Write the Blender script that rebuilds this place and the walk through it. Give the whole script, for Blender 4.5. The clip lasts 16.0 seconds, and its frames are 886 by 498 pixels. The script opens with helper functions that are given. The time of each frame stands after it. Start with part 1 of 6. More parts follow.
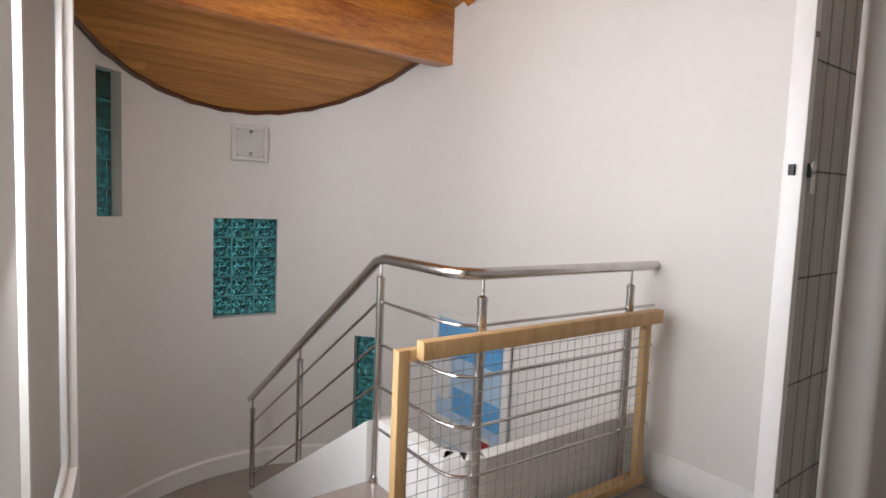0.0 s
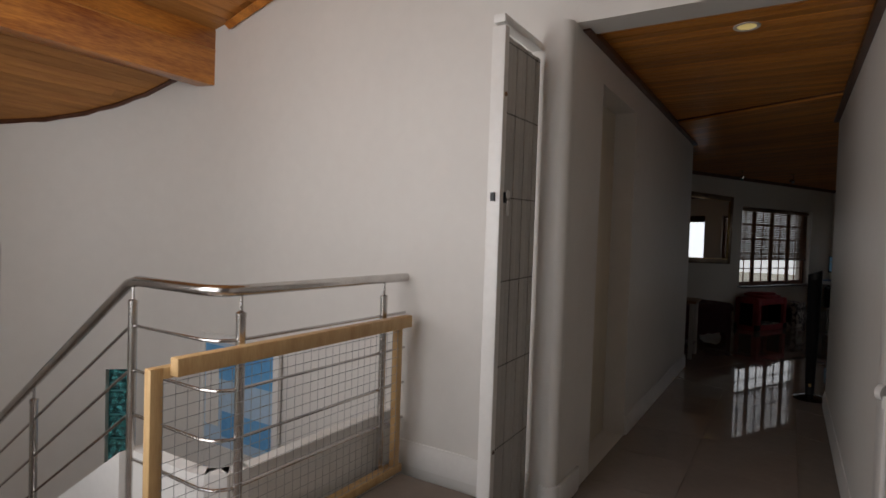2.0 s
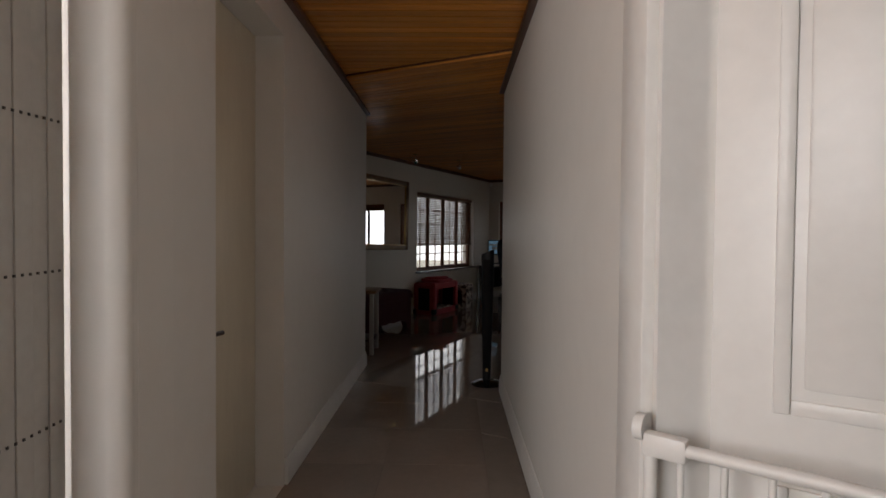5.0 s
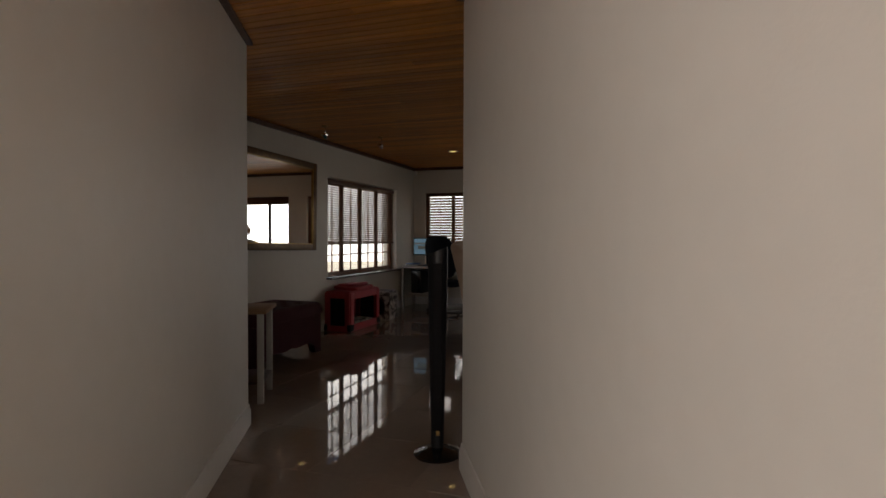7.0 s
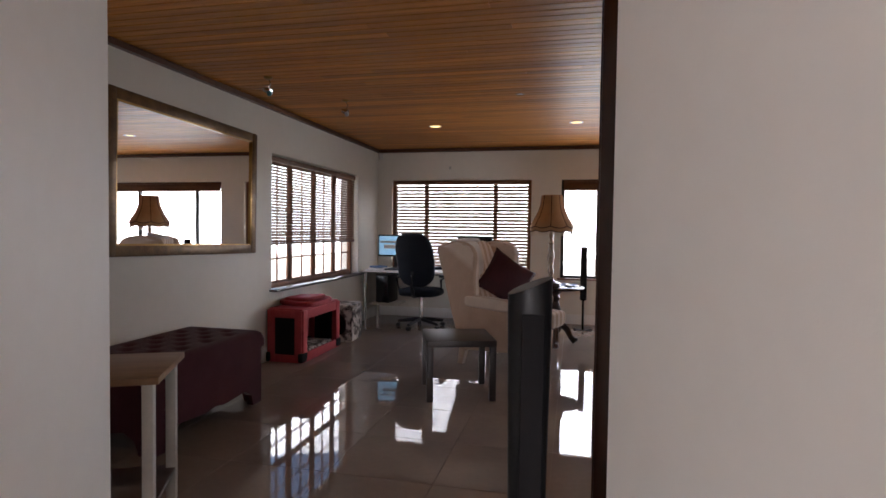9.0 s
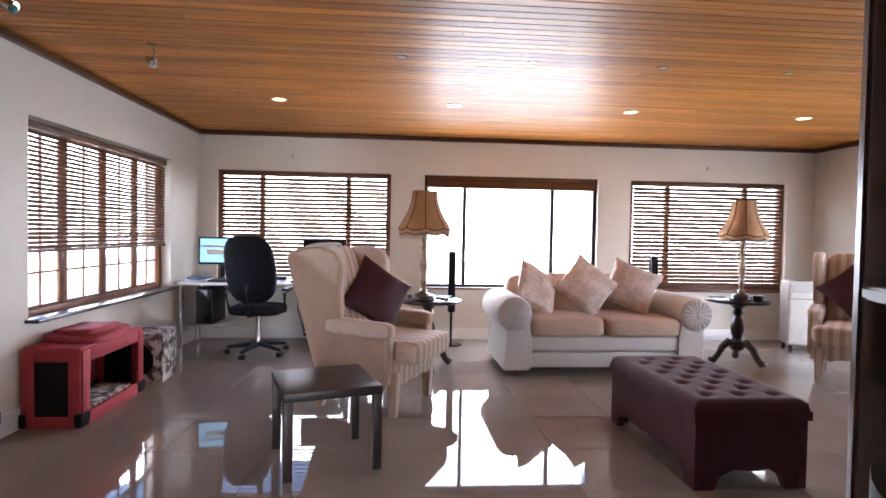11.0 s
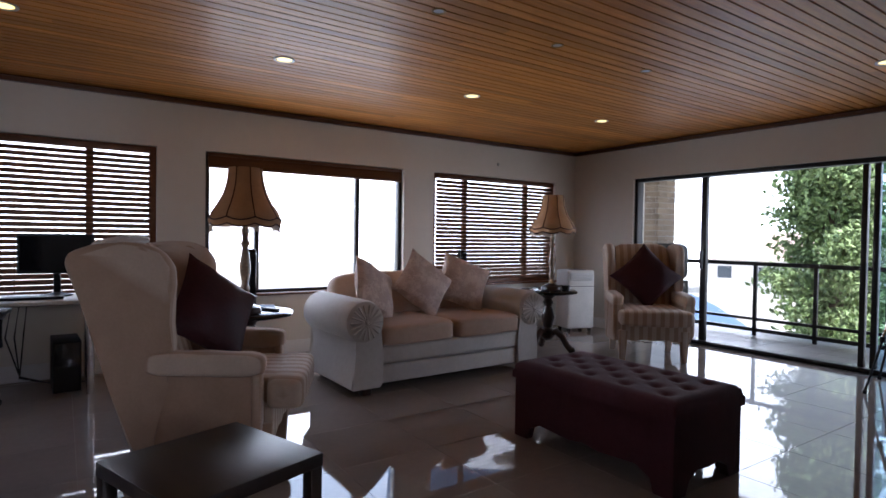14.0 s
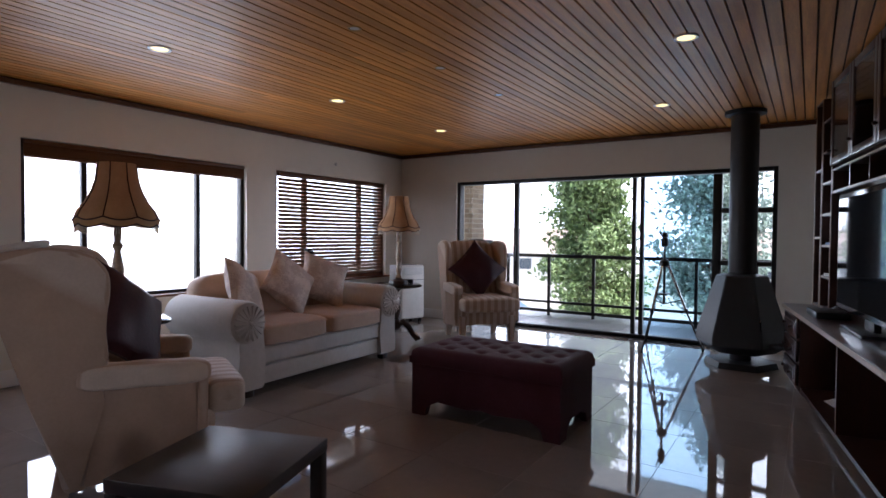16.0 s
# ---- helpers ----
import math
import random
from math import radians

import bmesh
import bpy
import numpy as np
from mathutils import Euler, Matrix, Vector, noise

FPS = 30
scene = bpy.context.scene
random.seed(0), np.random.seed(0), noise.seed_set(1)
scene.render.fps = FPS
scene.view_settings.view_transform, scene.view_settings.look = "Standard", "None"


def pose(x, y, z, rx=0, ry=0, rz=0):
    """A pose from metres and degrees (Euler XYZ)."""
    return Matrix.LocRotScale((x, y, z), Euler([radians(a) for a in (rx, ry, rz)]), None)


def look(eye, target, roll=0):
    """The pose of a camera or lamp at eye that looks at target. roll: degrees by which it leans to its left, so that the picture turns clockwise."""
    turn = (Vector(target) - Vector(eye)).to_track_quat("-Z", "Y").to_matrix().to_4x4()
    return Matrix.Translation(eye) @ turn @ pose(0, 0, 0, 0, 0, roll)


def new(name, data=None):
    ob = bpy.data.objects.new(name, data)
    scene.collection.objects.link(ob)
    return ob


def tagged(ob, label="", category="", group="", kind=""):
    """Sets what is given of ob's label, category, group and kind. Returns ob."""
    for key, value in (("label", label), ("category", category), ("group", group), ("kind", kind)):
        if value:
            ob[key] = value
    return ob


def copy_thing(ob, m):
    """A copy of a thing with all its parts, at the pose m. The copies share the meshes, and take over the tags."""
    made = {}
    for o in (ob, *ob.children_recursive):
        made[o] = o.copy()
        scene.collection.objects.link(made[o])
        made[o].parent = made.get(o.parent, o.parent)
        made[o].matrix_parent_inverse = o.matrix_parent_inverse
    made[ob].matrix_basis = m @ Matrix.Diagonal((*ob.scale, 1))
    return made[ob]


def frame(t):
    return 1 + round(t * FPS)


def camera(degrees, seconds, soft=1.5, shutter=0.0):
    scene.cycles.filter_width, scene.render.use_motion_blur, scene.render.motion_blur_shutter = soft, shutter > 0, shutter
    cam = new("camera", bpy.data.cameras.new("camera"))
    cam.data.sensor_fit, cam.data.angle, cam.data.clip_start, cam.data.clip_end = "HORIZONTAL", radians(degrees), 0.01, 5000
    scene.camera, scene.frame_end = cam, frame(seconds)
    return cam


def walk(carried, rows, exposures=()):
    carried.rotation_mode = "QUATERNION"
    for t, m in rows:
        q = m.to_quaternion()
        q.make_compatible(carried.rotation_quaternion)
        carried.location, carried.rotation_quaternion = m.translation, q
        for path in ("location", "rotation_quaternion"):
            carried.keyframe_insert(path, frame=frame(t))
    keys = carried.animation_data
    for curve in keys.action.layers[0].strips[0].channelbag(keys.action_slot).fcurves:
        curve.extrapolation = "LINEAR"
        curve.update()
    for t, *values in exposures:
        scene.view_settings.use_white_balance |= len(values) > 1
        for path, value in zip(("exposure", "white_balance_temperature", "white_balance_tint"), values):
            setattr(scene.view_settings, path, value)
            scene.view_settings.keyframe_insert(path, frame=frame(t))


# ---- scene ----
cam = camera(76.8, 16.0, soft=1.6)
EXPO = [(0.0, -0.9, 6400, 12), (1.5, -1.5, 6700, 12), (3.0, -1.85, 6700, 12), (3.5, -1.75, 6700, 12), (5.0, -0.75, 6900, 13), (7.5, 0.15, 7600, 15), (8.0, 0.55, 7300, 16), (10.3, 2.8, 6150, 19), (11.5, 3.0, 6150, 19), (12.5, 2.35, 6050, 18), (13.0, 1.9, 6000, 18), (13.5, 1.4, 5850, 18), (14.0, 1.15, 5800, 17), (14.5, 0.95, 5800, 17), (16.0, 1.2, 5850, 18)]
PATH = [
    (0, (5.239, -12.616, 1.451), (3.274, -12.28, 1.294), 2.3),
    (0.5, (5.392, -12.595, 1.456), (3.458, -12.09, 1.389), 2.1),
    (1, (5.451, -12.589, 1.459), (3.59, -11.858, 1.412), 1.7),
    (1.5, (5.485, -12.585, 1.461), (3.699, -11.687, 1.408), 1.8),
    (2, (5.534, -12.587, 1.45), (3.83, -11.541, 1.395), 1.9),
    (2.5, (5.543, -12.54, 1.409), (3.926, -11.363, 1.37), 1.4),
    (3, (5.486, -12.448, 1.393), (3.978, -11.135, 1.352), 1.2),
    (3.5, (5.407, -12.332, 1.37), (4.035, -10.877, 1.331), 1.1),
    (4, (5.273, -12.105, 1.342), (4.037, -10.533, 1.301), 1.0),
    (4.5, (5.093, -11.816, 1.341), (3.993, -10.145, 1.298), 0.7),
    (5, (4.867, -11.483, 1.342), (3.939, -9.712, 1.294), 0.5),
    (5.2, (4.769, -11.316, 1.318), (3.904, -9.513, 1.272), 0.4),
    (7.5, (3.742, -9.579, 1.273), (3.13, -7.676, 1.225), 0.1),
    (8, (3.497, -9.202, 1.261), (2.933, -7.284, 1.206), 0.1),
    (8.2, (3.395, -8.992, 1.283), (2.845, -7.07, 1.223), 0.3),
    (10.3, (2.622, -7.583, 1.363), (2.503, -5.588, 1.301), 1.1),
    (10.5, (2.611, -7.468, 1.364), (2.566, -5.469, 1.304), 1.2),
    (11, (2.516, -7.156, 1.348), (2.667, -5.163, 1.294), 1.1),
    (11.5, (2.444, -6.868, 1.311), (2.769, -4.895, 1.263), 0.9),
    (12, (2.343, -6.581, 1.285), (2.855, -4.648, 1.239), 1.0),
    (12.5, (2.228, -6.298, 1.262), (2.894, -4.412, 1.22), 0.8),
    (13, (2.085, -6.065, 1.273), (2.897, -4.238, 1.224), 0.9),
    (13.5, (1.858, -5.936, 1.263), (2.866, -4.209, 1.223), 0.9),
    (14, (1.635, -5.908, 1.277), (2.762, -4.256, 1.235), 0.8),
    (14.5, (1.411, -5.836, 1.283), (2.684, -4.294, 1.242), 0.7),
    (15, (1.184, -5.766, 1.279), (2.609, -4.363, 1.239), 0.6),
    (15.5, (0.986, -5.73, 1.266), (2.524, -4.451, 1.229), 0.8),
    (16, (0.811, -5.593, 1.302), (2.482, -4.495, 1.252), 0.5),
]
walk(cam, [(t, look(eye, target, roll)) for t, eye, target, roll in PATH], EXPO)

# ---------------------------------------------------------------- world and light
world = bpy.data.worlds.new("world")
scene.world = world
world.use_nodes = True
wn = world.node_tree
sky = wn.nodes.new("ShaderNodeTexSky")
sky.sky_type, sky.sun_disc = "NISHITA", False
sky.sun_elevation, sky.sun_rotation = radians(58), radians(180)
wn.links.new(sky.outputs[0], wn.nodes["Background"].inputs[0])
wn.nodes["Background"].inputs[1].default_value = 0.13


def sun_lamp():
    data = bpy.data.lights.new("sun", "SUN")
    data.energy, data.angle, data.color = 4.5, radians(0.5), (1.0, 0.95, 0.88)
    ob = new("sun", data)
    e, a = radians(58), radians(180)
    ob.matrix_world = look((40 * math.sin(a), 40 * math.cos(a), 40 * math.tan(e)), (0, 0, 0))


def window_light(name, eye, target, w, h, watts, color=(0.78, 0.89, 1.0)):
    data = bpy.data.lights.new(name, "AREA")
    data.shape, data.size, data.size_y, data.energy, data.color = "RECTANGLE", w, h, watts, color
    ob = new(name, data)
    ob.matrix_world = look(eye, target)


sun_lamp()
window_light("window_light_b", (3.95, 0.22, 1.4), (3.95, -4, 1.9), 2.2, 1.4, 15)
window_light("window_light_c", (8.3, -3.2, 1.1), (4, -3.2, 0.5), 4.1, 2.0, 9)

# corridor axes: r to the right, d ahead along the passage
CA = radians(26.7)
HALL = Matrix.Rotation(CA, 4, "Z")


def rd(r, d, z=0.0):
    return HALL @ Vector((r, d, z))


window_light("window_light_hall", rd(-3.0, -13.83, 1.95), rd(-2.4, -11, 1.5), 2.0, 2.0, 150, (0.97, 0.97, 1.0))


# ---------------------------------------------------------------- materials
def material(name, color, rough=0.6, metal=0.0, dark=None, scale=6.0, bump=0.0, bump_scale=60.0, stretch=(1, 1, 1),
             vary=0.0, coat=0.0, detail=6.0, low=0.35, high=0.65, sheen=0.0, spec=0.5):
    """Two-scale procedural surface: a slow and a fine noise between two colours, relief, and a shift per object."""
    m = bpy.data.materials.new(name)
    m.use_nodes = True
    nt = m.node_tree
    n, l = nt.nodes, nt.links
    p = n["Principled BSDF"]
    p.inputs["Roughness"].default_value, p.inputs["Metallic"].default_value = rough, metal
    p.inputs["Coat Weight"].default_value, p.inputs["Coat Roughness"].default_value = coat, 0.08
    p.inputs["Sheen Weight"].default_value = sheen
    p.inputs["Specular IOR Level"].default_value = spec
    dark = dark or tuple(c * 0.86 for c in color)
    co = n.new("ShaderNodeTexCoord")
    mp = n.new("ShaderNodeMapping")
    mp.inputs["Scale"].default_value = stretch
    l.new(co.outputs["Object"], mp.inputs[0])
    source = mp.outputs[0]
    info = n.new("ShaderNodeObjectInfo")
    if vary:
        add = n.new("ShaderNodeVectorMath")
        add.operation = "ADD"
        l.new(mp.outputs[0], add.inputs[0])
        mul = n.new("ShaderNodeMath")
        mul.operation = "MULTIPLY"
        mul.inputs[1].default_value = 37.0
        l.new(info.outputs["Random"], mul.inputs[0])
        l.new(mul.outputs[0], add.inputs[1])
        source = add.outputs[0]
    slow, fine = n.new("ShaderNodeTexNoise"), n.new("ShaderNodeTexNoise")
    slow.inputs["Scale"].default_value, fine.inputs["Scale"].default_value = scale, scale * 9
    slow.inputs["Detail"].default_value = detail
    l.new(source, slow.inputs["Vector"]), l.new(source, fine.inputs["Vector"])
    blend = n.new("ShaderNodeMix")
    blend.inputs[0].default_value = 0.35
    l.new(slow.outputs[0], blend.inputs[2]), l.new(fine.outputs[0], blend.inputs[3])
    ramp = n.new("ShaderNodeValToRGB")
    ramp.color_ramp.elements[0].position, ramp.color_ramp.elements[1].position = low, high
    ramp.color_ramp.elements[0].color, ramp.color_ramp.elements[1].color = (*dark, 1), (*color, 1)
    l.new(blend.outputs[0], ramp.inputs[0])
    out = ramp.outputs[0]
    if vary:
        hsv = n.new("ShaderNodeHueSaturation")
        rng = n.new("ShaderNodeMapRange")
        rng.inputs[3].default_value, rng.inputs[4].default_value = 1 - vary, 1 + vary
        l.new(info.outputs["Random"], rng.inputs[0])
        l.new(rng.outputs[0], hsv.inputs["Value"])
        l.new(out, hsv.inputs["Color"])
        out = hsv.outputs[0]
    l.new(out, p.inputs["Base Color"])
    if bump:
        rel = n.new("ShaderNodeTexNoise")
        rel.inputs["Scale"].default_value = bump_scale
        l.new(source, rel.inputs["Vector"])
        b = n.new("ShaderNodeBump")
        b.inputs["Strength"].default_value, b.inputs["Distance"].default_value = bump, 0.01
        l.new(rel.outputs[0], b.inputs["Height"])
        l.new(b.outputs[0], p.inputs["Normal"])
    return m


def island_vary(m, amount):
    """Shifts the value of a material from piece to piece of a joined mesh."""
    nt = m.node_tree
    n, l = nt.nodes, nt.links
    p = n["Principled BSDF"]
    src = p.inputs["Base Color"].links[0].from_socket
    geo, rng, hsv = n.new("ShaderNodeNewGeometry"), n.new("ShaderNodeMapRange"), n.new("ShaderNodeHueSaturation")
    rng.inputs[3].default_value, rng.inputs[4].default_value = 1 - amount, 1 + amount
    l.new(geo.outputs["Random Per Island"], rng.inputs[0])
    l.new(rng.outputs[0], hsv.inputs["Value"])
    l.new(src, hsv.inputs["Color"])
    l.new(hsv.outputs[0], p.inputs["Base Color"])
    return m


def glow(name, color, strength):
    m = bpy.data.materials.new(name)
    m.use_nodes = True
    p = m.node_tree.nodes["Principled BSDF"]
    p.inputs["Base Color"].default_value = (*color, 1)
    p.inputs["Emission Color"].default_value = (*color, 1)
    p.inputs["Emission Strength"].default_value = strength
    return m


def glass(name, color=(1, 1, 1), rough=0.0, mix=0.0, bump=0.0):
    m = bpy.data.materials.new(name)
    m.use_nodes = True
    nt = m.node_tree
    p = nt.nodes["Principled BSDF"]
    p.inputs["Base Color"].default_value = (*color, 1)
    p.inputs["Transmission Weight"].default_value = 1.0
    p.inputs["Roughness"].default_value = rough
    p.inputs["IOR"].default_value = 1.45
    if bump:
        co = nt.nodes.new("ShaderNodeTexCoord")
        rel = nt.nodes.new("ShaderNodeTexNoise")
        rel.inputs["Scale"].default_value = 28
        rel.inputs["Distortion"].default_value = 1.5
        b = nt.nodes.new("ShaderNodeBump")
        b.inputs["Strength"].default_value, b.inputs["Distance"].default_value = bump, 0.06
        nt.links.new(co.outputs["Object"], rel.inputs["Vector"])
        nt.links.new(rel.outputs[0], b.inputs["Height"])
        nt.links.new(b.outputs[0], p.inputs["Normal"])
        # dark and bright reflections of rippled glass, painted into the base colour by noise
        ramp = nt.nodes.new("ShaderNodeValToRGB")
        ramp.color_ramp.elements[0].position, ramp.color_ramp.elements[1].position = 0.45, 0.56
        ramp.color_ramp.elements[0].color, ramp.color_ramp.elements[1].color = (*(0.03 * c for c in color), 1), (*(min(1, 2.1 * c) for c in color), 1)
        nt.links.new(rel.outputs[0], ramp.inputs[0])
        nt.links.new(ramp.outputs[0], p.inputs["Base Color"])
    return m


def pane_glass(name, tint=(1, 1, 1)):
    """Thin window glass: clear straight through, with a mirror-like gloss."""
    m = bpy.data.materials.new(name)
    m.use_nodes = True
    nt = m.node_tree
    n, l = nt.nodes, nt.links
    for x in list(n):
        if x.type == "BSDF_PRINCIPLED":
            n.remove(x)
    tr, gl, fr, mx = n.new("ShaderNodeBsdfTransparent"), n.new("ShaderNodeBsdfGlossy"), n.new("ShaderNodeLayerWeight"), n.new("ShaderNodeMixShader")
    tr.inputs[0].default_value = (*tint, 1)
    gl.inputs["Roughness"].default_value = 0.02
    fr.inputs[0].default_value = 0.5
    power, scale = n.new("ShaderNodeMath"), n.new("ShaderNodeMath")
    power.operation, scale.operation = "POWER", "MULTIPLY_ADD"
    power.inputs[1].default_value, scale.inputs[1].default_value, scale.inputs[2].default_value = 4.0, 0.6, 0.025
    l.new(fr.outputs["Facing"], power.inputs[0]), l.new(power.outputs[0], scale.inputs[0])
    l.new(scale.outputs[0], mx.inputs[0]), l.new(tr.outputs[0], mx.inputs[1]), l.new(gl.outputs[0], mx.inputs[2])
    l.new(mx.outputs[0], n["Material Output"].inputs[0])
    return m


M = {}
M["wall"] = material("cream_wall_paint", (0.72, 0.68, 0.60), 0.55, dark=(0.68, 0.64, 0.56), scale=1.2, bump=0.05, bump_scale=90)
M["hallwall"] = material("pale_wall_paint", (0.74, 0.72, 0.68), 0.5, dark=(0.70, 0.68, 0.64), scale=1.2, bump=0.05, bump_scale=90)
M["white"] = material("white_gloss_paint", (0.8, 0.79, 0.76), 0.35, scale=3, dark=(0.74, 0.73, 0.70), bump=0.02)
M["door"] = material("cream_door_paint", (0.66, 0.59, 0.46), 0.4, scale=2, dark=(0.60, 0.53, 0.41), stretch=(4, 4, 0.6), bump=0.03)
M["tile"] = material("polished_porcelain_tile", (0.30, 0.25, 0.215), 0.03, scale=3, dark=(0.265, 0.22, 0.19), vary=0.03, spec=0.9)
M["grout"] = material("tile_grout", (0.22, 0.18, 0.15), 0.6, scale=10)
M["board"] = island_vary(material("varnished_pine_board", (0.76, 0.32, 0.06), 0.47, scale=3, dark=(0.50, 0.185, 0.032), stretch=(0.5, 9, 9), coat=0.05), 0.2)
M["groove"] = material("ceiling_groove", (0.10, 0.04, 0.015), 0.7, scale=5)
M["beam"] = material("knotty_pine_beam", (0.66, 0.27, 0.05), 0.32, scale=2.6, dark=(0.26, 0.07, 0.014), stretch=(5, 0.6, 5), bump=0.1, bump_scale=20, coat=0.2)
M["board2"] = island_vary(material("varnished_pine_hall_board", (0.56, 0.25, 0.065), 0.4, scale=3, dark=(0.36, 0.145, 0.035), stretch=(8, 0.5, 8)), 0.18)
M["frame"] = material("brown_window_timber", (0.25, 0.10, 0.045), 0.4, scale=4, dark=(0.15, 0.055, 0.025), stretch=(6, 6, 1))
M["cornice"] = material("dark_timber_cornice", (0.12, 0.045, 0.02), 0.35, scale=4, dark=(0.07, 0.025, 0.012))
M["slat"] = material("stained_wood_slat", (0.15, 0.058, 0.022), 0.5, scale=4, dark=(0.09, 0.034, 0.013), stretch=(1, 8, 8), vary=0.1)
M["alu"] = material("dark_bronze_aluminium", (0.03, 0.027, 0.025), 0.35, 0.7, scale=8)
M["steel"] = material("brushed_stainless_steel", (0.62, 0.60, 0.58), 0.22, 1.0, scale=12, dark=(0.5, 0.48, 0.46), bump=0.02, bump_scale=200)
M["pine"] = material("raw_pine_batten", (0.62, 0.42, 0.20), 0.55, scale=3, dark=(0.48, 0.29, 0.12), stretch=(7, 7, 0.8), bump=0.1)
M["wire"] = material("galvanised_wire", (0.42, 0.42, 0.42), 0.4, 0.8, scale=20)
M["pane"] = pane_glass("window_glass")
M["tint"] = pane_glass("tinted_sliding_glass", (0.72, 0.86, 0.95))
# base colour carries painted dark and bright reflections
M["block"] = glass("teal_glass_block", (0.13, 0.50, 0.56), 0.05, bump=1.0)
M["mortar"] = material("teal_block_mortar", (0.10, 0.36, 0.38), 0.6, scale=20)
M["dark"] = material("dark_stained_wood", (0.040, 0.016, 0.010), 0.3, scale=5, dark=(0.022, 0.009, 0.006), stretch=(1, 1, 6), coat=0.3)
M["wenge"] = material("black_brown_veneer", (0.030, 0.020, 0.017), 0.42, scale=4, dark=(0.020, 0.013, 0.011), stretch=(8, 1, 1), coat=0.0, bump=0.03, bump_scale=90)
M["stripe"] = material("striped_cream_upholstery", (0.62, 0.50, 0.40), 0.85, scale=8, dark=(0.54, 0.43, 0.34), bump=0.15, bump_scale=300, sheen=0.2)
M["sofa"] = material("pale_velvet_upholstery", (0.60, 0.55, 0.50), 0.8, scale=3, dark=(0.52, 0.47, 0.42), bump=0.12, bump_scale=200, sheen=0.3)
M["peach"] = material("peach_seat_upholstery", (0.55, 0.38, 0.27), 0.75, scale=3, dark=(0.48, 0.32, 0.22), bump=0.12, bump_scale=200, sheen=0.3)
M["brocade"] = material("cream_floral_brocade", (0.66, 0.54, 0.46), 0.7, scale=9, dark=(0.50, 0.38, 0.32), bump=0.1, bump_scale=150, low=0.45, high=0.55, sheen=0.2)
M["plum"] = material("plum_satin", (0.050, 0.012, 0.016), 0.5, scale=6, dark=(0.032, 0.008, 0.011), bump=0.1, bump_scale=60, spec=0.2)
M["velvet"] = material("maroon_velvet", (0.070, 0.014, 0.022), 0.85, scale=6, dark=(0.055, 0.008, 0.015), bump=0.15, bump_scale=250, sheen=0.08, spec=0.25)
M["shade"] = material("tan_lampshade_fabric", (0.55, 0.32, 0.16), 0.8, scale=10, dark=(0.45, 0.25, 0.12), bump=0.1, bump_scale=200)
M["fringe"] = material("pale_fringe", (0.7, 0.6, 0.48), 0.9, scale=40)
M["onyx"] = material("turned_marble_column", (0.42, 0.30, 0.19), 0.25, scale=9, dark=(0.18, 0.11, 0.07), coat=0.4)
M["brass"] = material("aged_brass", (0.45, 0.28, 0.10), 0.3, 1.0, scale=20)
M["black"] = material("black_plastic", (0.008, 0.008, 0.009), 0.4, scale=30, spec=0.3)
M["gloss"] = material("black_gloss_lacquer", (0.010, 0.010, 0.012), 0.12, scale=10)
M["leather"] = material("black_office_mesh", (0.007, 0.008, 0.012), 0.7, scale=30, bump=0.2, bump_scale=300, spec=0.12)
M["iron"] = material("black_stove_iron", (0.02, 0.019, 0.02), 0.5, 0.3, scale=20, bump=0.1, bump_scale=100)
M["red"] = material("red_nylon_fabric", (0.45, 0.045, 0.055), 0.7, scale=5, dark=(0.33, 0.03, 0.04), bump=0.3, bump_scale=30)
M["net"] = material("black_mesh_net", (0.009, 0.008, 0.009), 0.8, scale=50, spec=0.2)
M["fur"] = material("spotted_plush", (0.62, 0.58, 0.53), 0.95, scale=14, dark=(0.06, 0.05, 0.05), bump=0.3, low=0.47, high=0.52)
M["gold"] = material("dark_gilt_frame", (0.16, 0.085, 0.03), 0.35, 0.4, scale=14, dark=(0.07, 0.035, 0.012), bump=0.1)
M["mirror"] = material("silver_mirror", (0.9, 0.9, 0.9), 0.0, 1.0, dark=(0.89, 0.89, 0.89))
M["screen"] = glow("lit_monitor_screen", (0.30, 0.60, 0.85), 0.16)
M["lampglow"] = glow("lit_downlight_bulb", (1.0, 0.78, 0.30), 0.9)
M["plate"] = material("perforated_grey_steel", (0.50, 0.49, 0.46), 0.5, 0.1, scale=4)
M["hole"] = material("dark_hole", (0.06, 0.055, 0.05), 0.8)
M["desk"] = material("pale_desk_laminate", (0.62, 0.58, 0.52), 0.3, scale=4)
M["oak"] = material("worn_oak_top", (0.30, 0.16, 0.075), 0.4, scale=3, dark=(0.2, 0.10, 0.045), stretch=(1, 8, 8))
M["unit"] = material("reddish_mahogany_veneer", (0.058, 0.018, 0.010), 0.3, scale=3, dark=(0.030, 0.010, 0.006), stretch=(7, 7, 0.8), coat=0.3)
M["unitedge"] = material("pale_worn_shelf_edge", (0.35, 0.24, 0.16), 0.4, scale=6)
M["brick"] = material("tan_face_brick", (0.33, 0.26, 0.19), 0.85, scale=6, dark=(0.22, 0.17, 0.12), bump=0.3, bump_scale=60, vary=0.2)
M["joint"] = material("brick_mortar", (0.40, 0.37, 0.32), 0.9, scale=20)
M["deck"] = material("grey_deck_tile", (0.34, 0.33, 0.33), 0.35, scale=4, dark=(0.28, 0.27, 0.27), vary=0.05)
M["roof"] = material("faded_terracotta_roof_tile", (0.48, 0.36, 0.30), 0.8, scale=4)
M["plaster"] = material("sunlit_white_plaster", (0.75, 0.72, 0.66), 0.8, scale=2)
M["farglass"] = material("far_window_glass", (0.06, 0.08, 0.10), 0.1)
